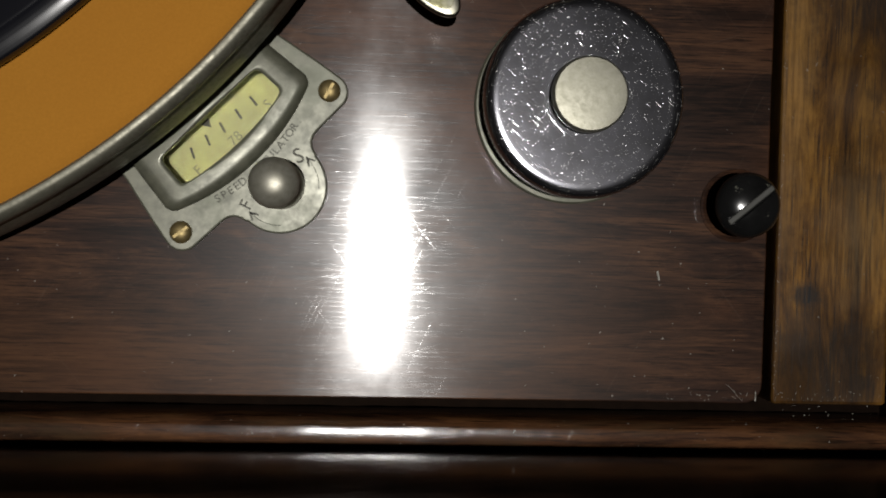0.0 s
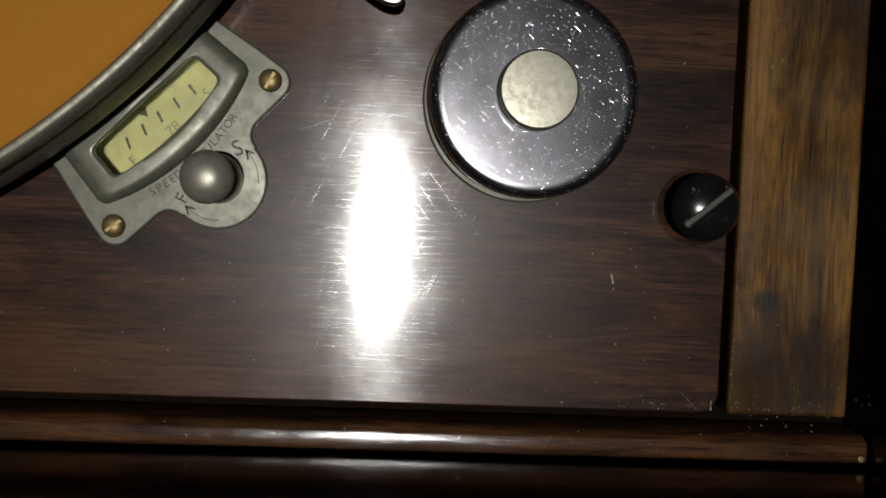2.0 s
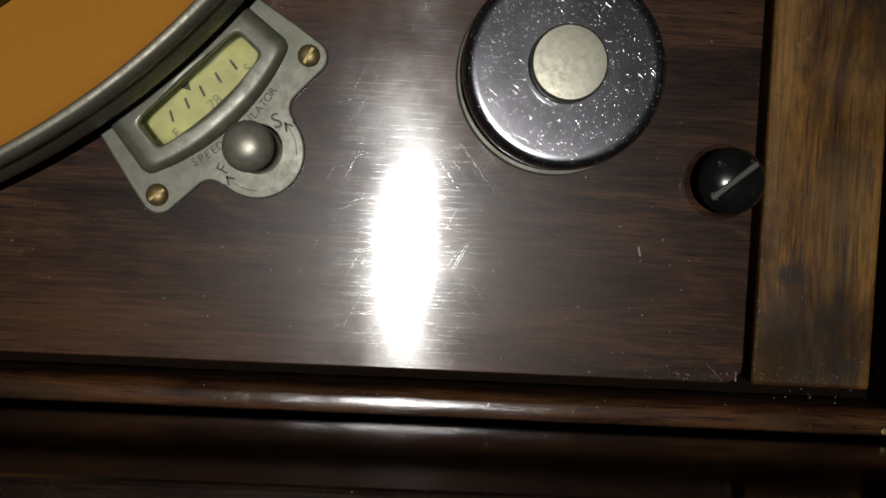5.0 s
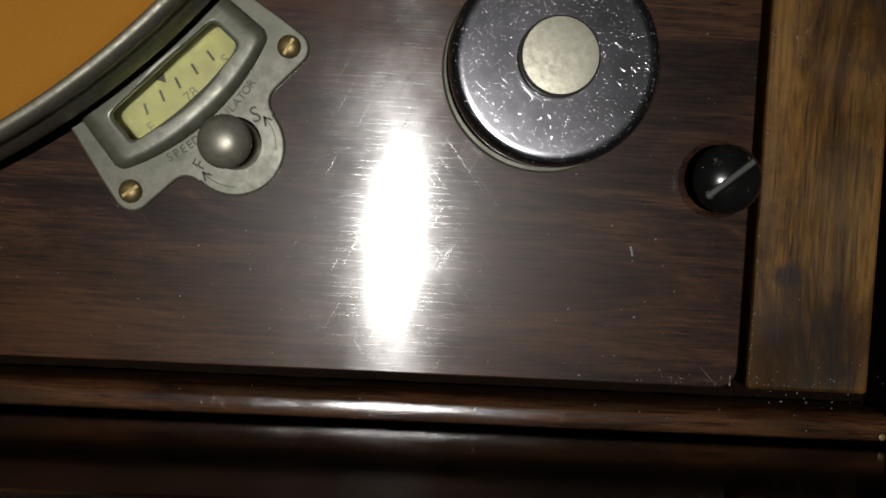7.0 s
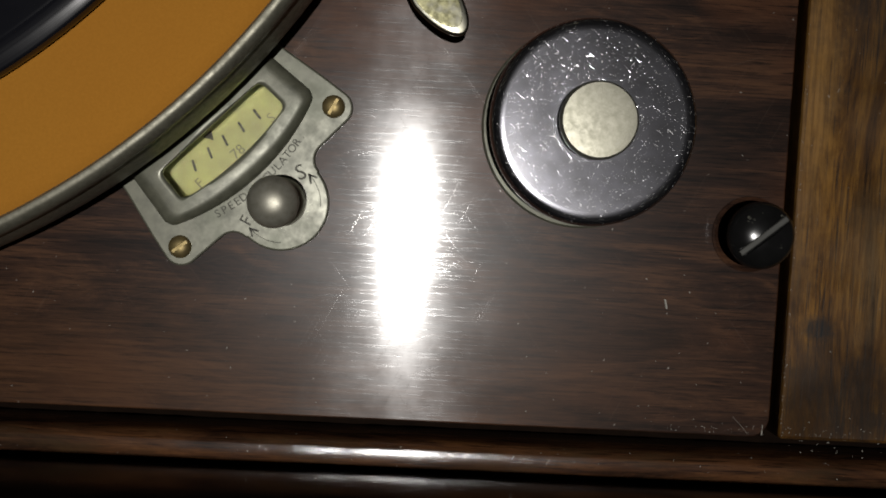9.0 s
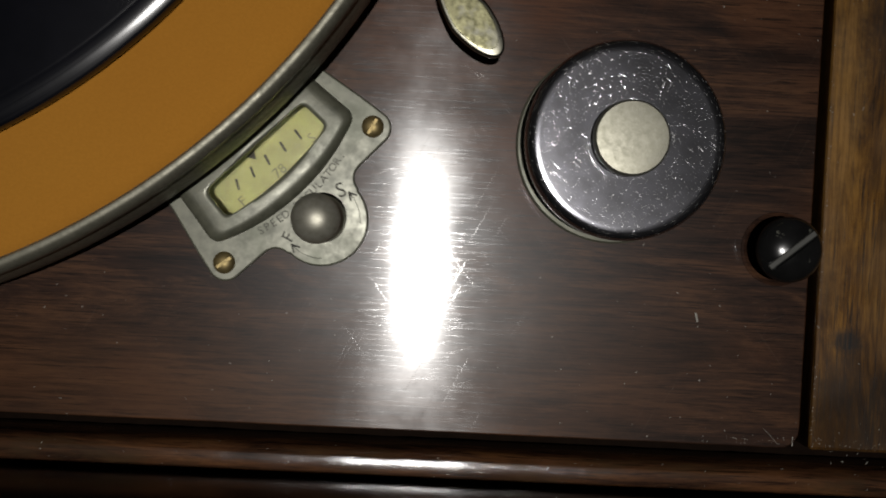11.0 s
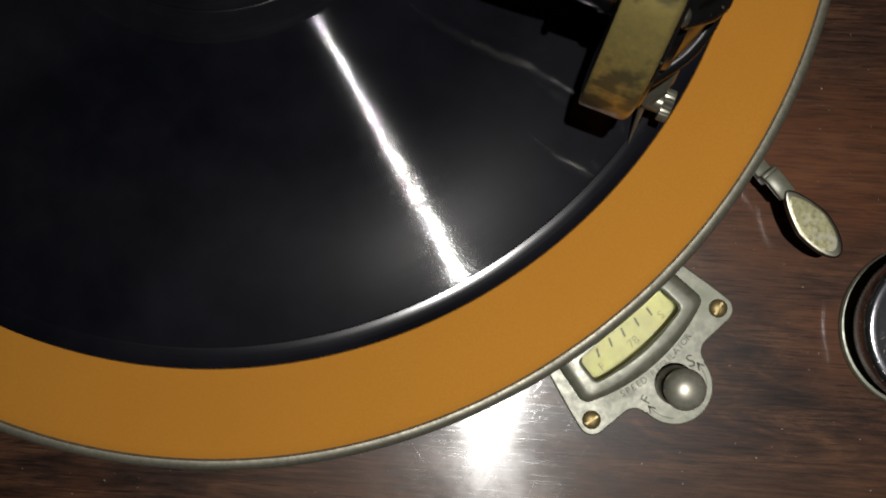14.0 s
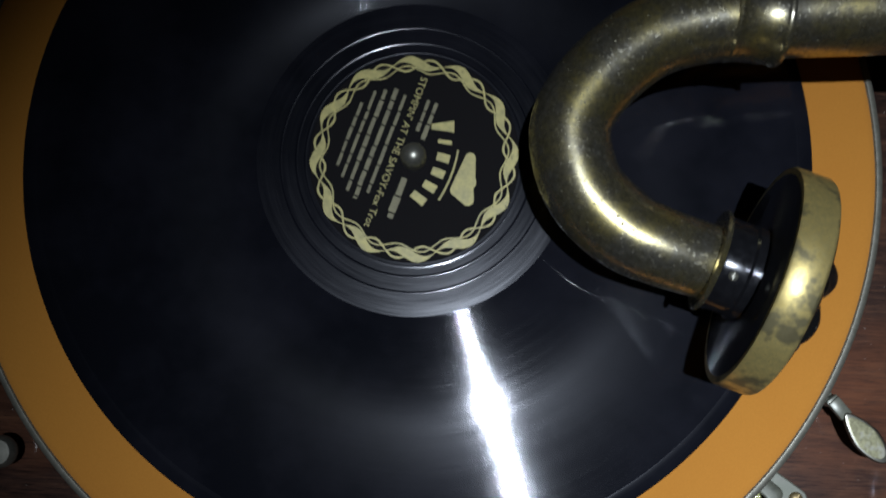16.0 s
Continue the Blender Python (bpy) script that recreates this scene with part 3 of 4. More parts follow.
def bars(rows_, seed=4):
    """Lines of small print as plain bars, broken where words end: (centre x, y, length, height)."""
    rnd = random.Random(seed)
    out = []
    for x, y, l, h in rows_:
        at, end = x - l / 2, x + l / 2
        while at < end - 0.0006:
            w = min(rnd.uniform(0.0030, 0.0072), end - at)
            out.append(moved(box(at, at + w - 0.0005, y - h / 2 * rnd.uniform(0.6, 1.0), y + h / 2 * rnd.uniform(0.7, 1.0), 0, 0.00003), TURN))
            at += w
    return joined(*out)


part("small_print", bars([(-0.0125, 0.0004, 0.013, 0.0016), (-0.0135, -0.0022, 0.011, 0.0013), (0.0140, -0.0006, 0.014, 0.0026), (-0.001, -0.0098, 0.034, 0.0013), (0.0, -0.0130, 0.038, 0.0017),
                          (0.0, -0.0162, 0.035, 0.0015), (-0.001, -0.0192, 0.030, 0.0013), (0.0, -0.0220, 0.022, 0.0012)]), FADED_GOLD, label, "faded gold bars of small print")


def emblem():
    """Gold maker's emblem as plain shapes: an arched row of blocks, a rule and a rounded patch above."""
    for k, hgt in enumerate((0.0072, 0.0044, 0.0042, 0.0042, 0.0044, 0.0050)):
        a = radians(36 - 13.6 * k)
        m = TURN @ pose(-0.0215 * math.sin(a), 0.020 * math.cos(a) - 0.0112, 0, 0, 0, math.degrees(a) * 0.55)
        w = 0.0019 if k == 0 else 0.0007 if k == 1 else 0.0014
        low = 0.45 if k == 0 else 0.9
        block = slab([(-w * low, -hgt / 2), (w * low, -hgt / 2), (w, hgt / 2), (-w, hgt / 2)], 0, 0.00003)
        part("emblem_block", moved(block, m), LABEL_GOLD, label)
    part("emblem_rule", moved(slab([*arc(0.001, -0.030, 0.0432, 101, 78, 10), *arc(0.001, -0.030, 0.0426, 78, 101, 10)], 0, 0.00003), TURN), LABEL_GOLD, label)
    patch = [*arc(-0.0062, 0.0166, 0.0017, 120, 260, 6), *arc(0.0050, 0.0160, 0.0019, 260, 350, 6), *arc(0.0066, 0.0204, 0.0020, 0, 110, 6), *arc(0.0012, 0.0186, 0.0026, 60, 140, 6)]
    part("emblem_patch", moved(slab(patch, 0, 0.00003), TURN), LABEL_GOLD, label, "gold emblem patch in a plain rounded shape")


emblem()

# ---- tonearm ----
AXIS = Vector((0.952, -0.305, 0)).normalized()
SOUTH = Vector((-0.305, -0.952, 0)).normalized()
CENTRE = Vector((0.1009, -0.0374, 0.0595))
BOX = Matrix.Identity(4)
for i_, col_ in enumerate((SOUTH, Vector((0, 0, -1)), AXIS)):
    for j_ in range(3):
        BOX[j_][i_] = col_[j_]
BOX.translation = CENTRE
ARM_Z = 0.0610
arm = thing("tonearm", (0.205, 0.046, 0), "curved worn brass tonearm carrying a round soundbox over the record", "tonearm")
bend = smooth_path([(0.168, 0.0425, ARM_Z), (0.132, 0.0395, ARM_Z), (0.1055, 0.0372, ARM_Z), (0.083, 0.0345, ARM_Z), (0.0668, 0.0293, ARM_Z), (0.0541, 0.0190, ARM_Z), (0.0462, 0.0075, ARM_Z),
                    (0.0452, -0.0025, ARM_Z), (0.0497, -0.0147, ARM_Z), (0.0600, -0.0245, ARM_Z), (0.0708, -0.0292, ARM_Z), (0.0852, -0.0331, CENTRE.z)], 8)
part("tube", tube(bend, lambda t: 0.0113 + 0.0012 * max(0.0, 0.3 - t) / 0.3 - 0.0010 * max(0.0, t - 0.8) / 0.2), BRASS, arm, "tarnished brass tube, worn and mottled", smooth=True)
SLEEVE = Matrix.Translation((0.0955, 0.0360, ARM_Z)) @ Matrix.Rotation(radians(-90), 4, "Y") @ Matrix.Rotation(radians(-4), 4, "X")
part("sleeve", lathe([(0.0110, -0.0075), (0.0126, -0.0075), (0.0129, -0.0066), (0.0126, -0.0057), (0.0123, -0.0052), (0.0123, 0.0052), (0.0127, 0.0058), (0.0130, 0.0066), (0.0126, 0.0075), (0.0110, 0.0075)], 56, SLEEVE), BRASS, arm, "ringed brass sleeve", smooth=True)
slotted_screw("set_screw", 0.0795, 0.0300, ARM_Z + 0.0096, 0.0013, 0.001, 20, DULL_STEEL, "", parent=arm)
elbow = smooth_path([(0.150, 0.0411, ARM_Z), (0.182, 0.0437, ARM_Z), (0.198, 0.0452, ARM_Z - 0.006), (0.205, 0.0460, ARM_Z - 0.024), (0.205, 0.0460, 0.010)], 8)
part("elbow", tube(elbow, 0.0125), BRASS, arm, "", smooth=True)
part("base", lathe([(0, 0.0), (0.026, 0.0), (0.026, 0.004), (0.020, 0.008), (0.016, 0.020), (0, 0.020)], 56, Matrix.Translation((0.205, 0.046, 0))), NICKEL, arm, "", smooth=True)
part("collar_ring", lathe([(0.0095, -0.0180), (0.0140, -0.0180), (0.0144, -0.0173), (0.0140, -0.0166), (0.0095, -0.0166)], 64, BOX), BRASS, arm, "narrow brass flange", smooth=True)
part("collar", lathe([(0.0095, -0.0166), (0.0129, -0.0166), (0.0131, -0.0158), (0.0130, -0.0095), (0.0136, -0.0088), (0.0136, -0.0050), (0.0095, -0.0050)], 64, BOX), BLACK_GLOSS, arm, "black enamelled collar", smooth=True)
slotted_screw("set_screw", 0.0, 0.0, 0.0, 0.0014, 0.0010, 40, DULL_STEEL, "", parent=arm).matrix_basis = BOX @ pose(0.0040, -0.0122, -0.0130, 90, 0, 0)
soundbox = part("soundbox", lathe([(0, -0.0062), (0.0285, -0.0062), (0.0300, -0.0054), (0.0300, 0.0036), (0, 0.0036)], 96, BOX), BLACK_GLOSS, arm, "round black soundbox", smooth=True)
part("band", lathe([(0.0290, -0.0058), (0.0309, -0.0058), (0.0313, -0.0052), (0.0313, 0.0030), (0.0310, 0.0037), (0.0304, 0.0041), (0.0290, 0.0041)], 128, BOX), GOLD_BAND, soundbox, "gilt band, worn to grey on top", smooth=True)
part("face_ring", lathe([(0.0215, 0.0036), (0.0218, 0.0050), (0.0284, 0.0050), (0.0289, 0.0046), (0.0289, 0.0036)], 96, BOX), BLACK_METAL, soundbox, "", smooth=True)
part("face_dome", lathe([(0, 0.0128), (0.005, 0.0127), (0.008, 0.0118), (0.014, 0.0098), (0.0200, 0.0072), (0.0215, 0.0040)], 64, BOX), BLACK_METAL, soundbox, "", smooth=True)
for k_ in range(6):
    spoke = tube(smooth_path([(0.004, 0, 0.0120), (0.010, 0, 0.0116), (0.016, 0, 0.0095), (0.0222, 0, 0.0052)], 4), 0.0017, 14)
    part("spoke", moved(spoke, BOX @ Matrix.Rotation(radians(60 * k_ + 15), 4, "Z")), BLACK_METAL, soundbox, smooth=True)
for k_ in range(3):
    slotted_screw("screw", 0, 0, 0, 0.0018, 0.0012, 30 * k_, DULL_STEEL, "", parent=soundbox).matrix_basis = BOX @ Matrix.Rotation(radians(120 * k_ + 70), 4, "Z") @ pose(0.0255, 0, 0.0050)
foot_at = CENTRE + 0.0200 * SOUTH + Vector((0, 0, -0.0250)) + 0.0075 * AXIS
part("needle_bar", tube([CENTRE + 0.008 * SOUTH + 0.0095 * AXIS + Vector((0, 0, -0.012)), CENTRE + 0.0160 * SOUTH + 0.0092 * AXIS + Vector((0, 0, -0.0190)), foot_at], lambda t: 0.0017 + 0.0010 * t, 16), DULL_STEEL, soundbox, "", smooth=True)
part("needle", tube([foot_at, CENTRE + 0.0285 * SOUTH + 0.0085 * AXIS + Vector((0, 0, 0.0240 - CENTRE.z + 0.0001))], lambda t: 0.0008 * (1 - 0.8 * t), 10), DULL_STEEL, soundbox, "", smooth=True)


def knurled(r, h, n=28, at=Matrix.Identity(4)):
    outline = [(r * (1 if k % 2 else 0.93) * math.cos(math.pi * k / n), r * (1 if k % 2 else 0.93) * math.sin(math.pi * k / n)) for k in range(2 * n)]
    return moved(slab(outline, 0, h, 0.0002), at)


THUMB = Matrix.Translation(foot_at) @ AXIS.to_track_quat("Z", "Y").to_matrix().to_4x4()
part("thumb_screw", joined(knurled(0.0036, 0.0022, 24, THUMB @ pose(0, 0, 0.0036)), lathe([(0, 0), (0.0022, 0), (0.0022, 0.0036), (0, 0.0036)], 24, THUMB)), DULL_STEEL, soundbox, "knurled steel thumb screw", smooth=True)

# ---- speed regulator ----
REG = pose(0.1132, -0.11725, 0, 0, 0, 45.3)
regulator = thing("speed_regulator", REG, "aged nickel speed regulator plate with a yellowed dial window", "regulator")
MM = 0.001


def plate_outline():
    half = [(0.0205, 0.0200), (0.0212, 0.0150), (0.0232, 0.0060)]
    corner = arc(0.0207, -0.0003, 0.0036, 10, -92, 8)
    fillet = arc(0.0133, -0.0075, 0.0034, 90, 178, 6)
    right = [*half, *corner, *fillet]
    lobe = arc(0.0, -0.0070, 0.0096, -4, -176, 28)
    return [*right, *lobe, *[(-x, y) for x, y in right[::-1]]]


def sampled(poly, centre, n):
    """Points of a polygon's outline seen from centre, at n even angles."""
    out = []
    c = Vector(centre)
    for k in range(n):
        d = Vector((math.cos(2 * math.pi * k / n), math.sin(2 * math.pi * k / n)))
        best = 0.0
        for a, b in zip(poly, [*poly[1:], poly[0]]):
            a, e = Vector(a) - c, Vector(b) - Vector(a)
            den = d.x * e.y - d.y * e.x
            if abs(den) > 1e-12:
                t = (a.x * e.y - a.y * e.x) / den
                u = (a.x * d.y - a.y * d.x) / den
                if t > 0 and -1e-6 <= u <= 1 + 1e-6:
                    best = max(best, t)
        out.append(c + best * d)
    return out


def window_frame(outer, inner, centre, levels, n=160):
    """A raised frame between two outlines; levels: list of (which outline, inset, height)."""
    rings = {"out": sampled(outer, centre, n), "in": sampled(inner, centre, n)}
    bm = bmesh.new()
    made = []
    c = Vector(centre)
    for which, inset, z in levels:
        made.append([bm.verts.new((*(p - (p - c).normalized() * inset), z)) for p in rings[which]])
    for a, b in zip(made, made[1:]):
        for k in range(n):
            bm.faces.new((a[k], a[(k + 1) % n], b[(k + 1) % n], b[k]))
    bmesh.ops.recalc_face_normals(bm, faces=bm.faces[:])
    return bm


HUMP = [(-0.0180, 0.0195), (-0.0197, 0.0055), *arc(0, 0.0461, 0.0464, -114.2, -65.8, 20), (0.0197, 0.0055), (0.0180, 0.0195)]
WINDOW = [*arc(-0.0119, 0.0117, 0.0014, 90, 175, 5), *arc(-0.0122, 0.0074, 0.0014, 180, 256, 5), *arc(0, 0.0697, 0.0650, -100.2, -79.8, 16), *arc(0.0122, 0.0074, 0.0014, -76, 0, 5), *arc(0.0119, 0.0117, 0.0014, 5, 90, 5)]
plate = part("plate", moved(slab(plate_outline(), 0.0, 0.0014, 0.0004), REG), NICKEL, regulator)
part("cover", moved(window_frame(HUMP, WINDOW, (0, 0.0095), [("out", 0.0002, 0.0012), ("out", 0.0003, 0.0018), ("out", 0.0005, 0.0024), ("out", 0.0009, 0.0029), ("out", 0.0015, 0.0033), ("out", 0.0023, 0.0035), ("out", 0.0031, 0.0036), ("in", -0.0010, 0.0036), ("in", -0.0005, 0.0036), ("in", -0.0001, 0.0034), ("in", 0.0, 0.0032), ("in", -0.0004, 0.0028)]), REG), NICKEL, regulator, "raised nickel cover with a curved window", smooth=True)


def hump_cutter(inset):
    """A prism under the cover, a little smaller than it."""
    c = Vector((0, 0.0095))
    return moved(slab([tuple(p - (p - c).normalized() * inset) for p in sampled(HUMP, c, 60)], -0.02, 0.01), REG)


with_hole(plate, hump_cutter(0.0016))
with_hole(board, hump_cutter(0.0012))
DIAL_Z = -0.0034
dial = part("dial", moved(box(-0.0160, 0.0160, 0.0038, 0.0165, DIAL_Z - 0.0012, DIAL_Z), REG), CELLULOID, regulator, "yellowed celluloid dial with dark ticks")
pane = part("window_pane", moved(slab(WINDOW, 0.0025, 0.0028), REG), PANE, regulator, "thin clear window pane")
pane.visible_shadow = False
for k_, x_ in enumerate((-8.0, -3.9, 0.1, 4.4, 8.5)):
    part("tick", moved(box(-0.00025, 0.00025, -0.0012, 0.0012, DIAL_Z, DIAL_Z + 0.00004), REG @ pose((x_ - 0.35) * MM, 0.0103 - 0.00005 * x_, 0, 0, 0, -16 + 1.2 * x_)), INK, dial)
part("pointer", moved(slab([(-0.0011, 0.0127), (0.0011, 0.0127), (0.0001, 0.0108)], DIAL_Z, DIAL_Z + 0.0001), REG @ pose(-0.0020, 0.0010, 0)), INK, dial)
FAINT = paint("faded_ink", (0.12, 0.115, 0.045), 0.5)
part("numeral", letters([("78", 0.0030, REG @ pose(0.0001, 0.0068, DIAL_Z + 0.00005)), ("S", 0.0030, REG @ pose(0.0098, 0.0073, DIAL_Z + 0.00005)), ("F", 0.0030, REG @ pose(-0.0100, 0.0073, DIAL_Z + 0.00005))], 0.00002), FAINT, dial, "faded 78 between the letters F and S")
WORDS = "SPEED REGULATOR."
marks = []
for k_, ch in enumerate(WORDS):
    a_ = -103.0 + 1.84 * k_
    if ch != " ":
        marks.append((ch, 0.0023, REG @ pose(0.0476 * math.cos(radians(a_)), 0.0461 + 0.0476 * math.sin(radians(a_)), 0.00142, 0, 0, a_ + 90)))
marks += [("S", 0.0044, REG @ pose(0.0070, -0.0053, 0.00142, 0, 0, -20)), ("F", 0.0036, REG @ pose(-0.0074, -0.0051, 0.00142, 0, 0, 20))]
part("lettering", letters(marks, 0.00003), paint("stamped_lettering", (0.075, 0.072, 0.052), 0.6), regulator, "stamped lettering")


def arrow(side):
    bm = bmesh.new()
    pts = arc(0, -0.0070, 0.0080, -48, 2, 10)
    for (x, y), (x2, y2) in zip(pts, pts[1:]):
        s = 0.985
        quad = [(x, y), (x2, y2), (x2 * s, -0.007 + (y2 + 0.007) * s), (x * s, -0.007 + (y + 0.007) * s)]
        bm.faces.new([bm.verts.new((side * u, v, 0.00146)) for u, v in quad])
    x, y = pts[-1]
    for dx in (-0.0011, 0.0009):
        quad = [(x, y + 0.0004), (x + dx, y - 0.0014), (x + dx * 0.75, y - 0.0016), (x - dx * 0.2, y - 0.0001)]
        bm.faces.new([bm.verts.new((side * u, v, 0.00146)) for u, v in quad])
    return moved(bm, REG)


for side_ in (-1, 1):
    part("arrow", arrow(side_), INK, regulator)
part("knob", moved(lathe([(0, 0.0010), (0.0047, 0.0010), (0.0049, 0.0016), (0.0048, 0.0070), (0.0045, 0.0078), (0.0036, 0.0081), (0.0033, 0.0086), (0.0033, 0.0098), (0.0040, 0.0108), (0.0048, 0.0122), (0.00495, 0.0134), (0.0046, 0.0148), (0.0035, 0.0159), (0.0019, 0.0165), (0, 0.0167)], 56), REG @ pose(0.0003, -0.0070, 0)), SATIN, regulator, "domed steel knob", smooth=True)
for x_ in (-0.0207, 0.0207):
    p_ = REG @ Vector((x_, 0, 0.0014))
    slotted_screw("screw", p_.x, p_.y, p_.z, 0.0023, 0.0013, 62 if x_ > 0 else 38, SCREW_BRASS, "small brass screw", parent=regulator)

# ---- needle cup with its lid ----
CUP = Matrix.Translation((0.1777, -0.1038, 0))
cup = thing("needle_cup", CUP, "round scratched chrome needle cup lid with a dull steel centre button", "needle cup")
part("flange", moved(lathe([(0.0150, 0.0), (0.0202, 0.0), (0.0203, 0.0008), (0.0199, 0.0014), (0.0186, 0.0016), (0.0183, 0.0010), (0.0150, 0.0010)], 96), CUP), NICKEL, cup, "thin nickel flange", smooth=True)
part("cup", moved(lathe([(0, 0.0009), (0.0172, 0.0009), (0.0172, 0.0080), (0, 0.0080)], 80), CUP), NICKEL, cup, smooth=True)


def lid():
    bm = lathe([(0, 0.0060), (0.0176, 0.0060), (0.0190, 0.0062), (0.0194, 0.0070), (0.0196, 0.0115), (0.0195, 0.0131), (0.0192, 0.0140), (0.0186, 0.0145), (0.0178, 0.01468), (0.0170, 0.0147), (0.0168, 0.0147), (0.0072, 0.0147), (0.0070, 0.0147), (0.0068, 0.0144), (0, 0.0143)], 240)
    for v in bm.verts:
        if 0.0068 < v.co.z < 0.0112 and math.hypot(v.co.x, v.co.y) > 0.0193:
            k = round(math.atan2(v.co.y, v.co.x) / (2 * math.pi / 240))
            if k % 2:
                v.co.x *= 0.987
                v.co.y *= 0.987
    return moved(bm, CUP)


part("lid", lid(), CHROME, cup, "scratched chrome lid with a knurled edge", smooth=True)
part("button", moved(lathe([(0, 0.0142), (0.0055, 0.0142), (0.0055, 0.0162), (0.0070, 0.0168), (0.0073, 0.0174), (0.0072, 0.0188), (0.0068, 0.0193), (0, 0.0195)], 72), CUP), DULL_STEEL, cup, "dull brushed steel button", smooth=True)

# ---- brake lever ----
BRAKE = pose(0.1460, -0.0812, 0.0, 0, 0, -48)
brake = thing("brake_lever", BRAKE, "small oval brake lever, worn nickel over brass", "brake lever")


def leaf():
    """An oval thumb plate that narrows to its stem."""
    out = []
    n = 48
    for k in range(n):
        a = 2 * math.pi * k / n
        x = 0.0098 * math.cos(a)
        y = 0.0043 * math.sin(a) * (1 - 0.38 * max(0.0, -math.cos(a)) - 0.05 * math.cos(a))
        out.append((x, y))
    return slab(out, 0.0110, 0.0124, 0.0005)


part("thumb_plate", moved(leaf(), BRAKE), metal("rubbed_plate", (0.26, 0.255, 0.21), (0.17, 0.16, 0.12), 0.32, 0.12, 420), brake, "oval plate with rubbed brass showing through", smooth=True)
def scaled_leaf(k):
    bm = leaf()
    for v in bm.verts:
        v.co.x, v.co.y, v.co.z = v.co.x * k, v.co.y * k, 0.01242 + (v.co.z - 0.0110) * 0.08
    return bm


part("worn_field", moved(scaled_leaf(0.82), BRAKE), metal("etched_brass_field", (0.25, 0.24, 0.14), (0.10, 0.095, 0.055), 0.40, 0.2, 900, 0.0, (0.22, 0.215, 0.17)), brake, "etched field rubbed through to brass")
stem = joined(box(-0.0152, -0.0085, -0.0021, 0.0021, 0.0098, 0.0120, 0.0005), box(-0.0440, -0.0140, -0.0020, 0.0020, 0.0060, 0.0085, 0.0005), box(-0.0160, -0.0138, -0.0021, 0.0021, 0.0062, 0.0115, 0.0004))
part("stem", moved(stem, BRAKE), NICKEL, brake, "", smooth=True)
part("pivot", moved(lathe([(0, 0), (0.005, 0), (0.005, 0.006), (0, 0.0062)], 24), BRAKE @ pose(-0.042, 0, 0)), NICKEL, brake, smooth=True)

# ---- screw in the corner, stop post ----
hold = thing("hold_down_screw", (0.2133, -0.1235, 0), "large chipped black slotted screw in the board's corner", "screw")
part("washer", lathe([(0.0040, 0.0), (0.0076, 0.0), (0.0077, 0.0003), (0.0072, 0.0005), (0.0068, 0.0003), (0.0040, 0.0003)], 56, Matrix.Translation((0.2133, -0.1235, 0))), MAHOGANY, hold, smooth=True)
part("shank", lathe([(0, 0.0), (0.0042, 0.0), (0.0042, 0.0060), (0, 0.0060)], 40, Matrix.Translation((0.2133, -0.1235, 0))), BLACK_METAL, hold, smooth=True)
part("under_head", lathe([(0.0040, 0.0058), (0.0062, 0.0055), (0.0067, 0.0062), (0.0066, 0.0068), (0.0040, 0.0069)], 56, Matrix.Translation((0.2133, -0.1235, 0))), BLACK_METAL, hold, smooth=True)
slotted_screw("head", 0.2133, -0.1235, 0.0066, 0.0067, 0.0031, 40, BLACK_METAL, "", 0.13, parent=hold)
part("slot", moved(box(-0.0058, 0.0058, -0.0006, 0.0006, 0.0072, 0.0087, 0.0002), pose(0.2133, -0.1235, 0, 0, 0, 40)), paint("worn_slot", (0.06, 0.06, 0.052), 0.5, (0.02, 0.02, 0.02)), hold, "worn bare screw slot")
post = thing("stop_post", (-0.1310, -0.0990, 0), "small rounded nickel stop post on the board", "stop post")
part("cap", lathe([(0, 0.0100), (0.0040, 0.0098), (0.0052, 0.0082), (0.0052, 0.0060), (0.0040, 0.0050), (0.0030, 0.0050)], 40, Matrix.Translation((-0.1310, -0.0990, 0))), DULL_STEEL, post, smooth=True)
part("stud", lathe([(0, 0), (0.003, 0), (0.003, 0.0055), (0, 0.0055)], 24, Matrix.Translation((-0.1310, -0.0990, 0))), NICKEL, post, smooth=True)

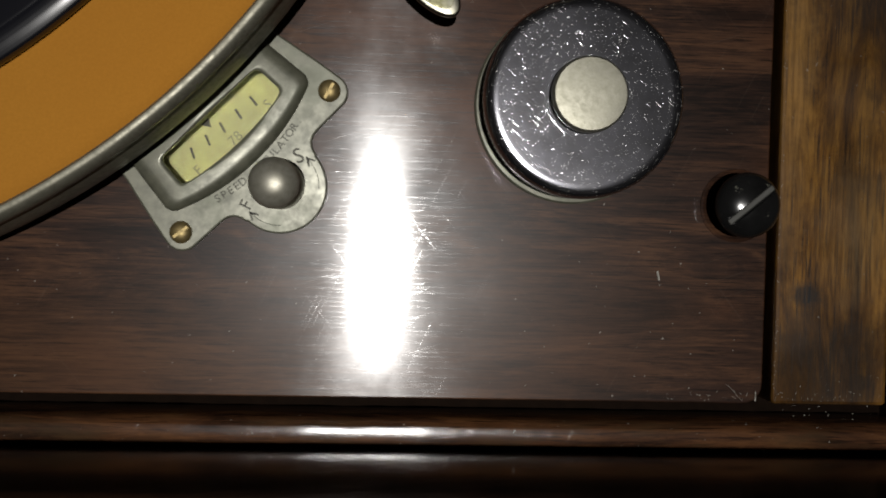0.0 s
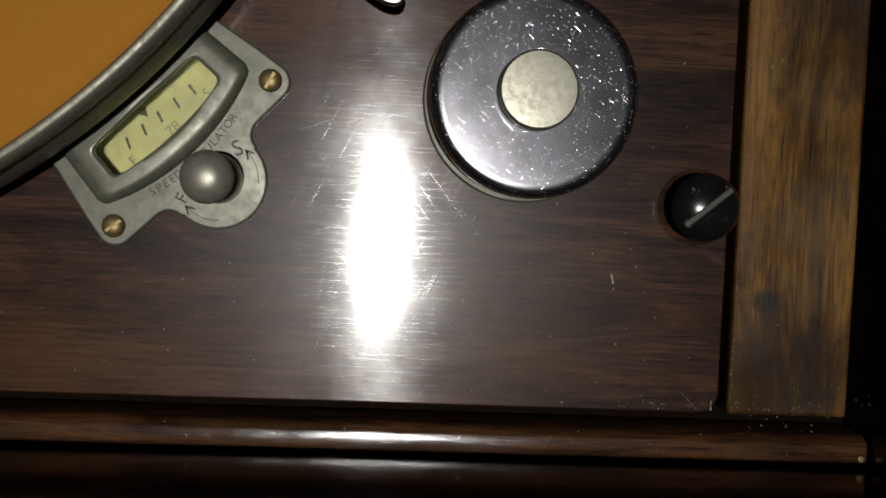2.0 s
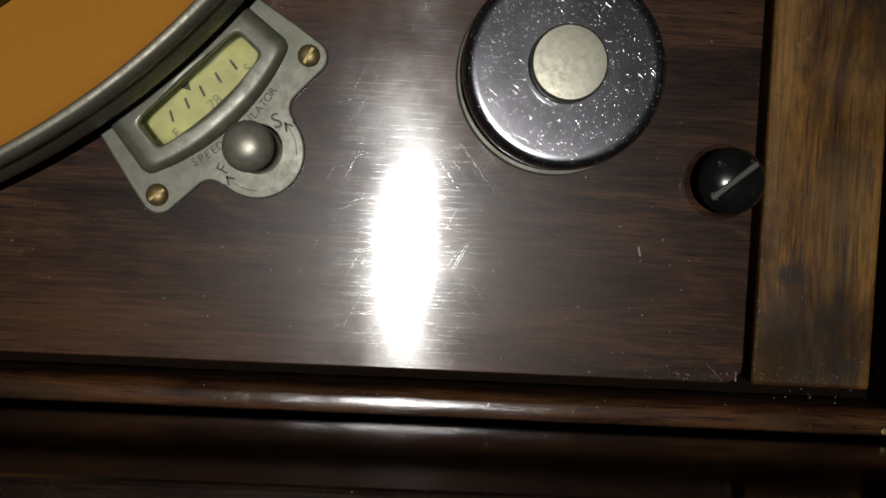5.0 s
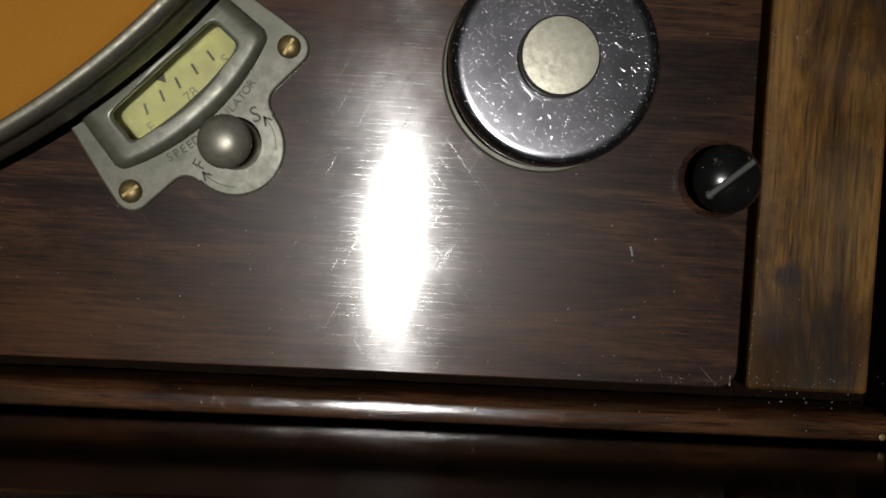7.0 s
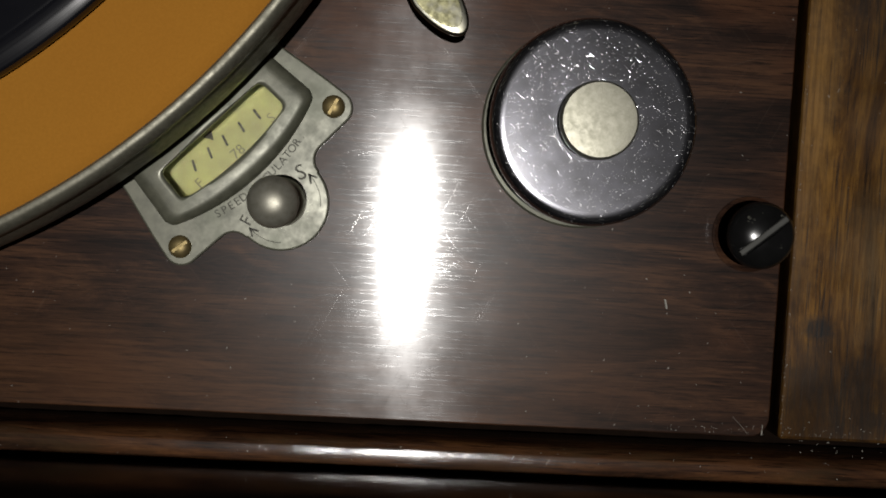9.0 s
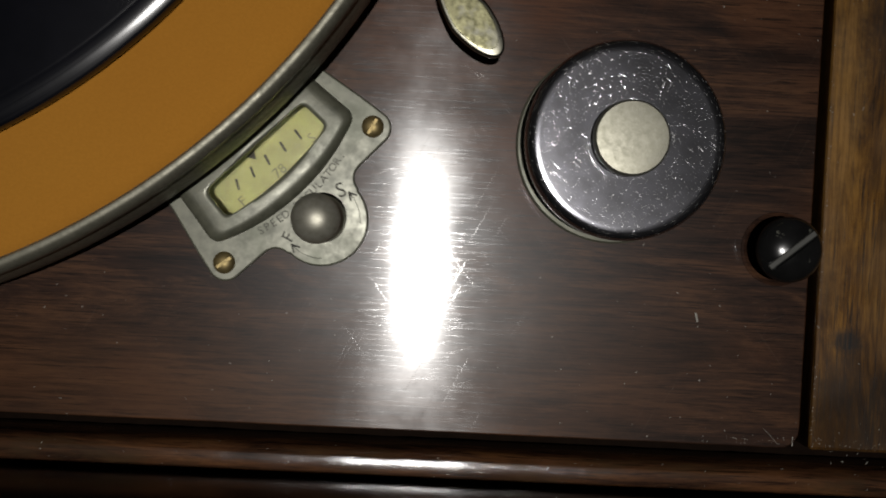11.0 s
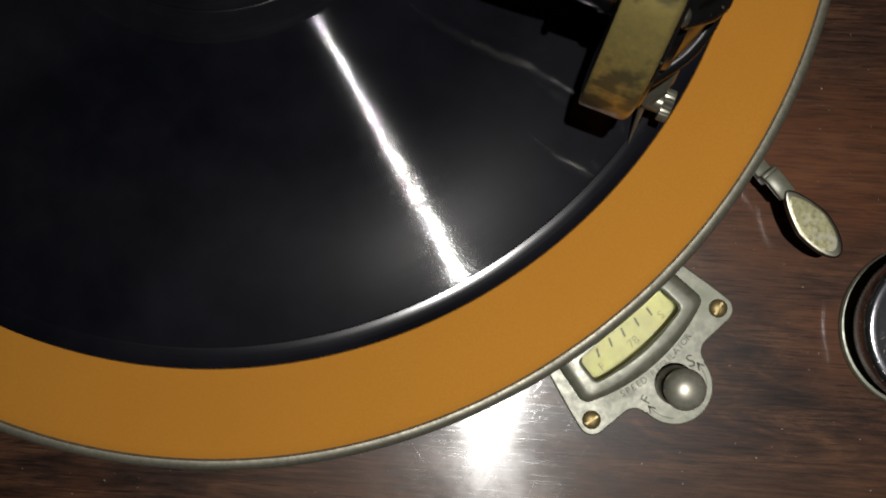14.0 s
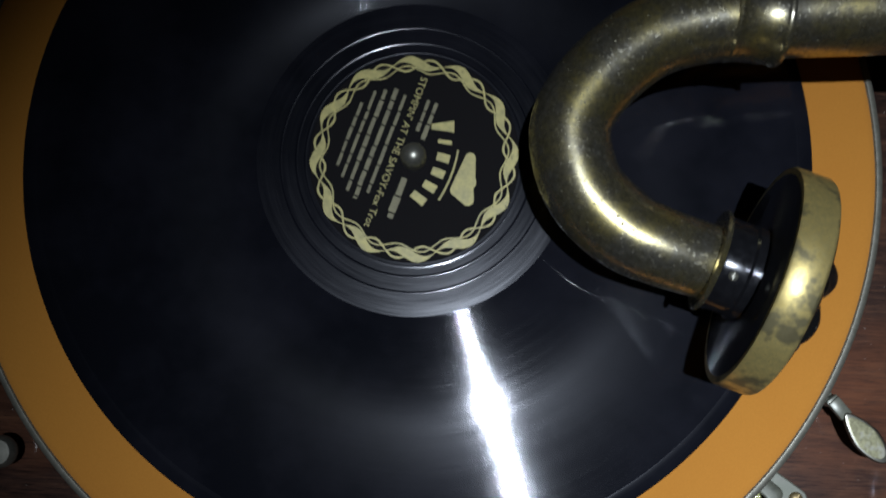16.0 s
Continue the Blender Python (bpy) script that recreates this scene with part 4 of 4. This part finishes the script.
# ---- dust, nick, fibre ----
def flecks(seed, spots, size):
    rnd = random.Random(seed)
    bm = bmesh.new()
    for x, y, z in spots:
        s, a = size * rnd.uniform(0.5, 1.4), rnd.uniform(0, math.pi)
        w = s * rnd.uniform(0.25, 0.7)
        c, d = math.cos(a), math.sin(a)
        base = [bm.verts.new((x + c * u * s - d * v * w, y + d * u * s + c * v * w, z)) for u, v in ((-1, -1), (1, -1), (1, 1), (-1, 1))]
        top = bm.verts.new((x, y, z + 0.4 * w))
        for k in range(4):
            bm.faces.new((base[k], base[(k + 1) % 4], top))
    return bm


rnd_ = random.Random(5)
spots_ = [(rnd_.uniform(-0.02, 0.218), rnd_.uniform(-0.164, -0.15), 0.0001) for _ in range(26)]
spots_ += [(min(0.2170 + rnd_.gauss(0, 0.010), 0.2188), -0.1646 + abs(rnd_.gauss(0, 0.0008)), 0.0001) for _ in range(60)]
spots_ += [(rnd_.uniform(0.2225, 0.2450), -0.1640 + abs(rnd_.gauss(0, 0.0012)), 0.0031) for _ in range(30)]
spots_ += [(rnd_.uniform(0.06, 0.24), rnd_.uniform(-0.1752, -0.1698), 0.0005) for _ in range(40)]
spots_ += [(rnd_.uniform(0.10, 0.218), rnd_.uniform(-0.16, -0.02), 0.0001) for _ in range(40)]
spots_ += [(0.2216 + rnd_.uniform(-0.0002, 0.0004), rnd_.uniform(-0.164, -0.06), 0.0030) for _ in range(70)]
spots_ += [(rnd_.uniform(0.222, 0.252), rnd_.uniform(-0.168, -0.158), 0.0031 if rnd_.random() < 0.5 else 0.0006) for _ in range(40)]
spots_ += [(rnd_.gauss(0.192, 0.007), rnd_.gauss(-0.040, 0.007), 0.0001) for _ in range(24)]
tagged(part("dust", flecks(9, spots_, 0.00011), DUST), "pale dust specks along the board's edges", "dust", kind="stuff")
tagged(part("nick", moved(box(-0.0002, 0.0002, -0.0010, 0.0010, 0.0, 0.00012, 0.00005), pose(0.1971, -0.1386, 0.0001, 0, 0, 14)), DUST), "short pale fleck stuck to the board", "fleck")
tagged(part("hair", tube([Vector((0.2125, -0.1612, 0.0002)), Vector((0.2140, -0.1627, 0.0005)), Vector((0.2158, -0.1646, 0.0003))], 0.00003, 6), DUST), "thin loose fibre at the board's corner", "fibre")
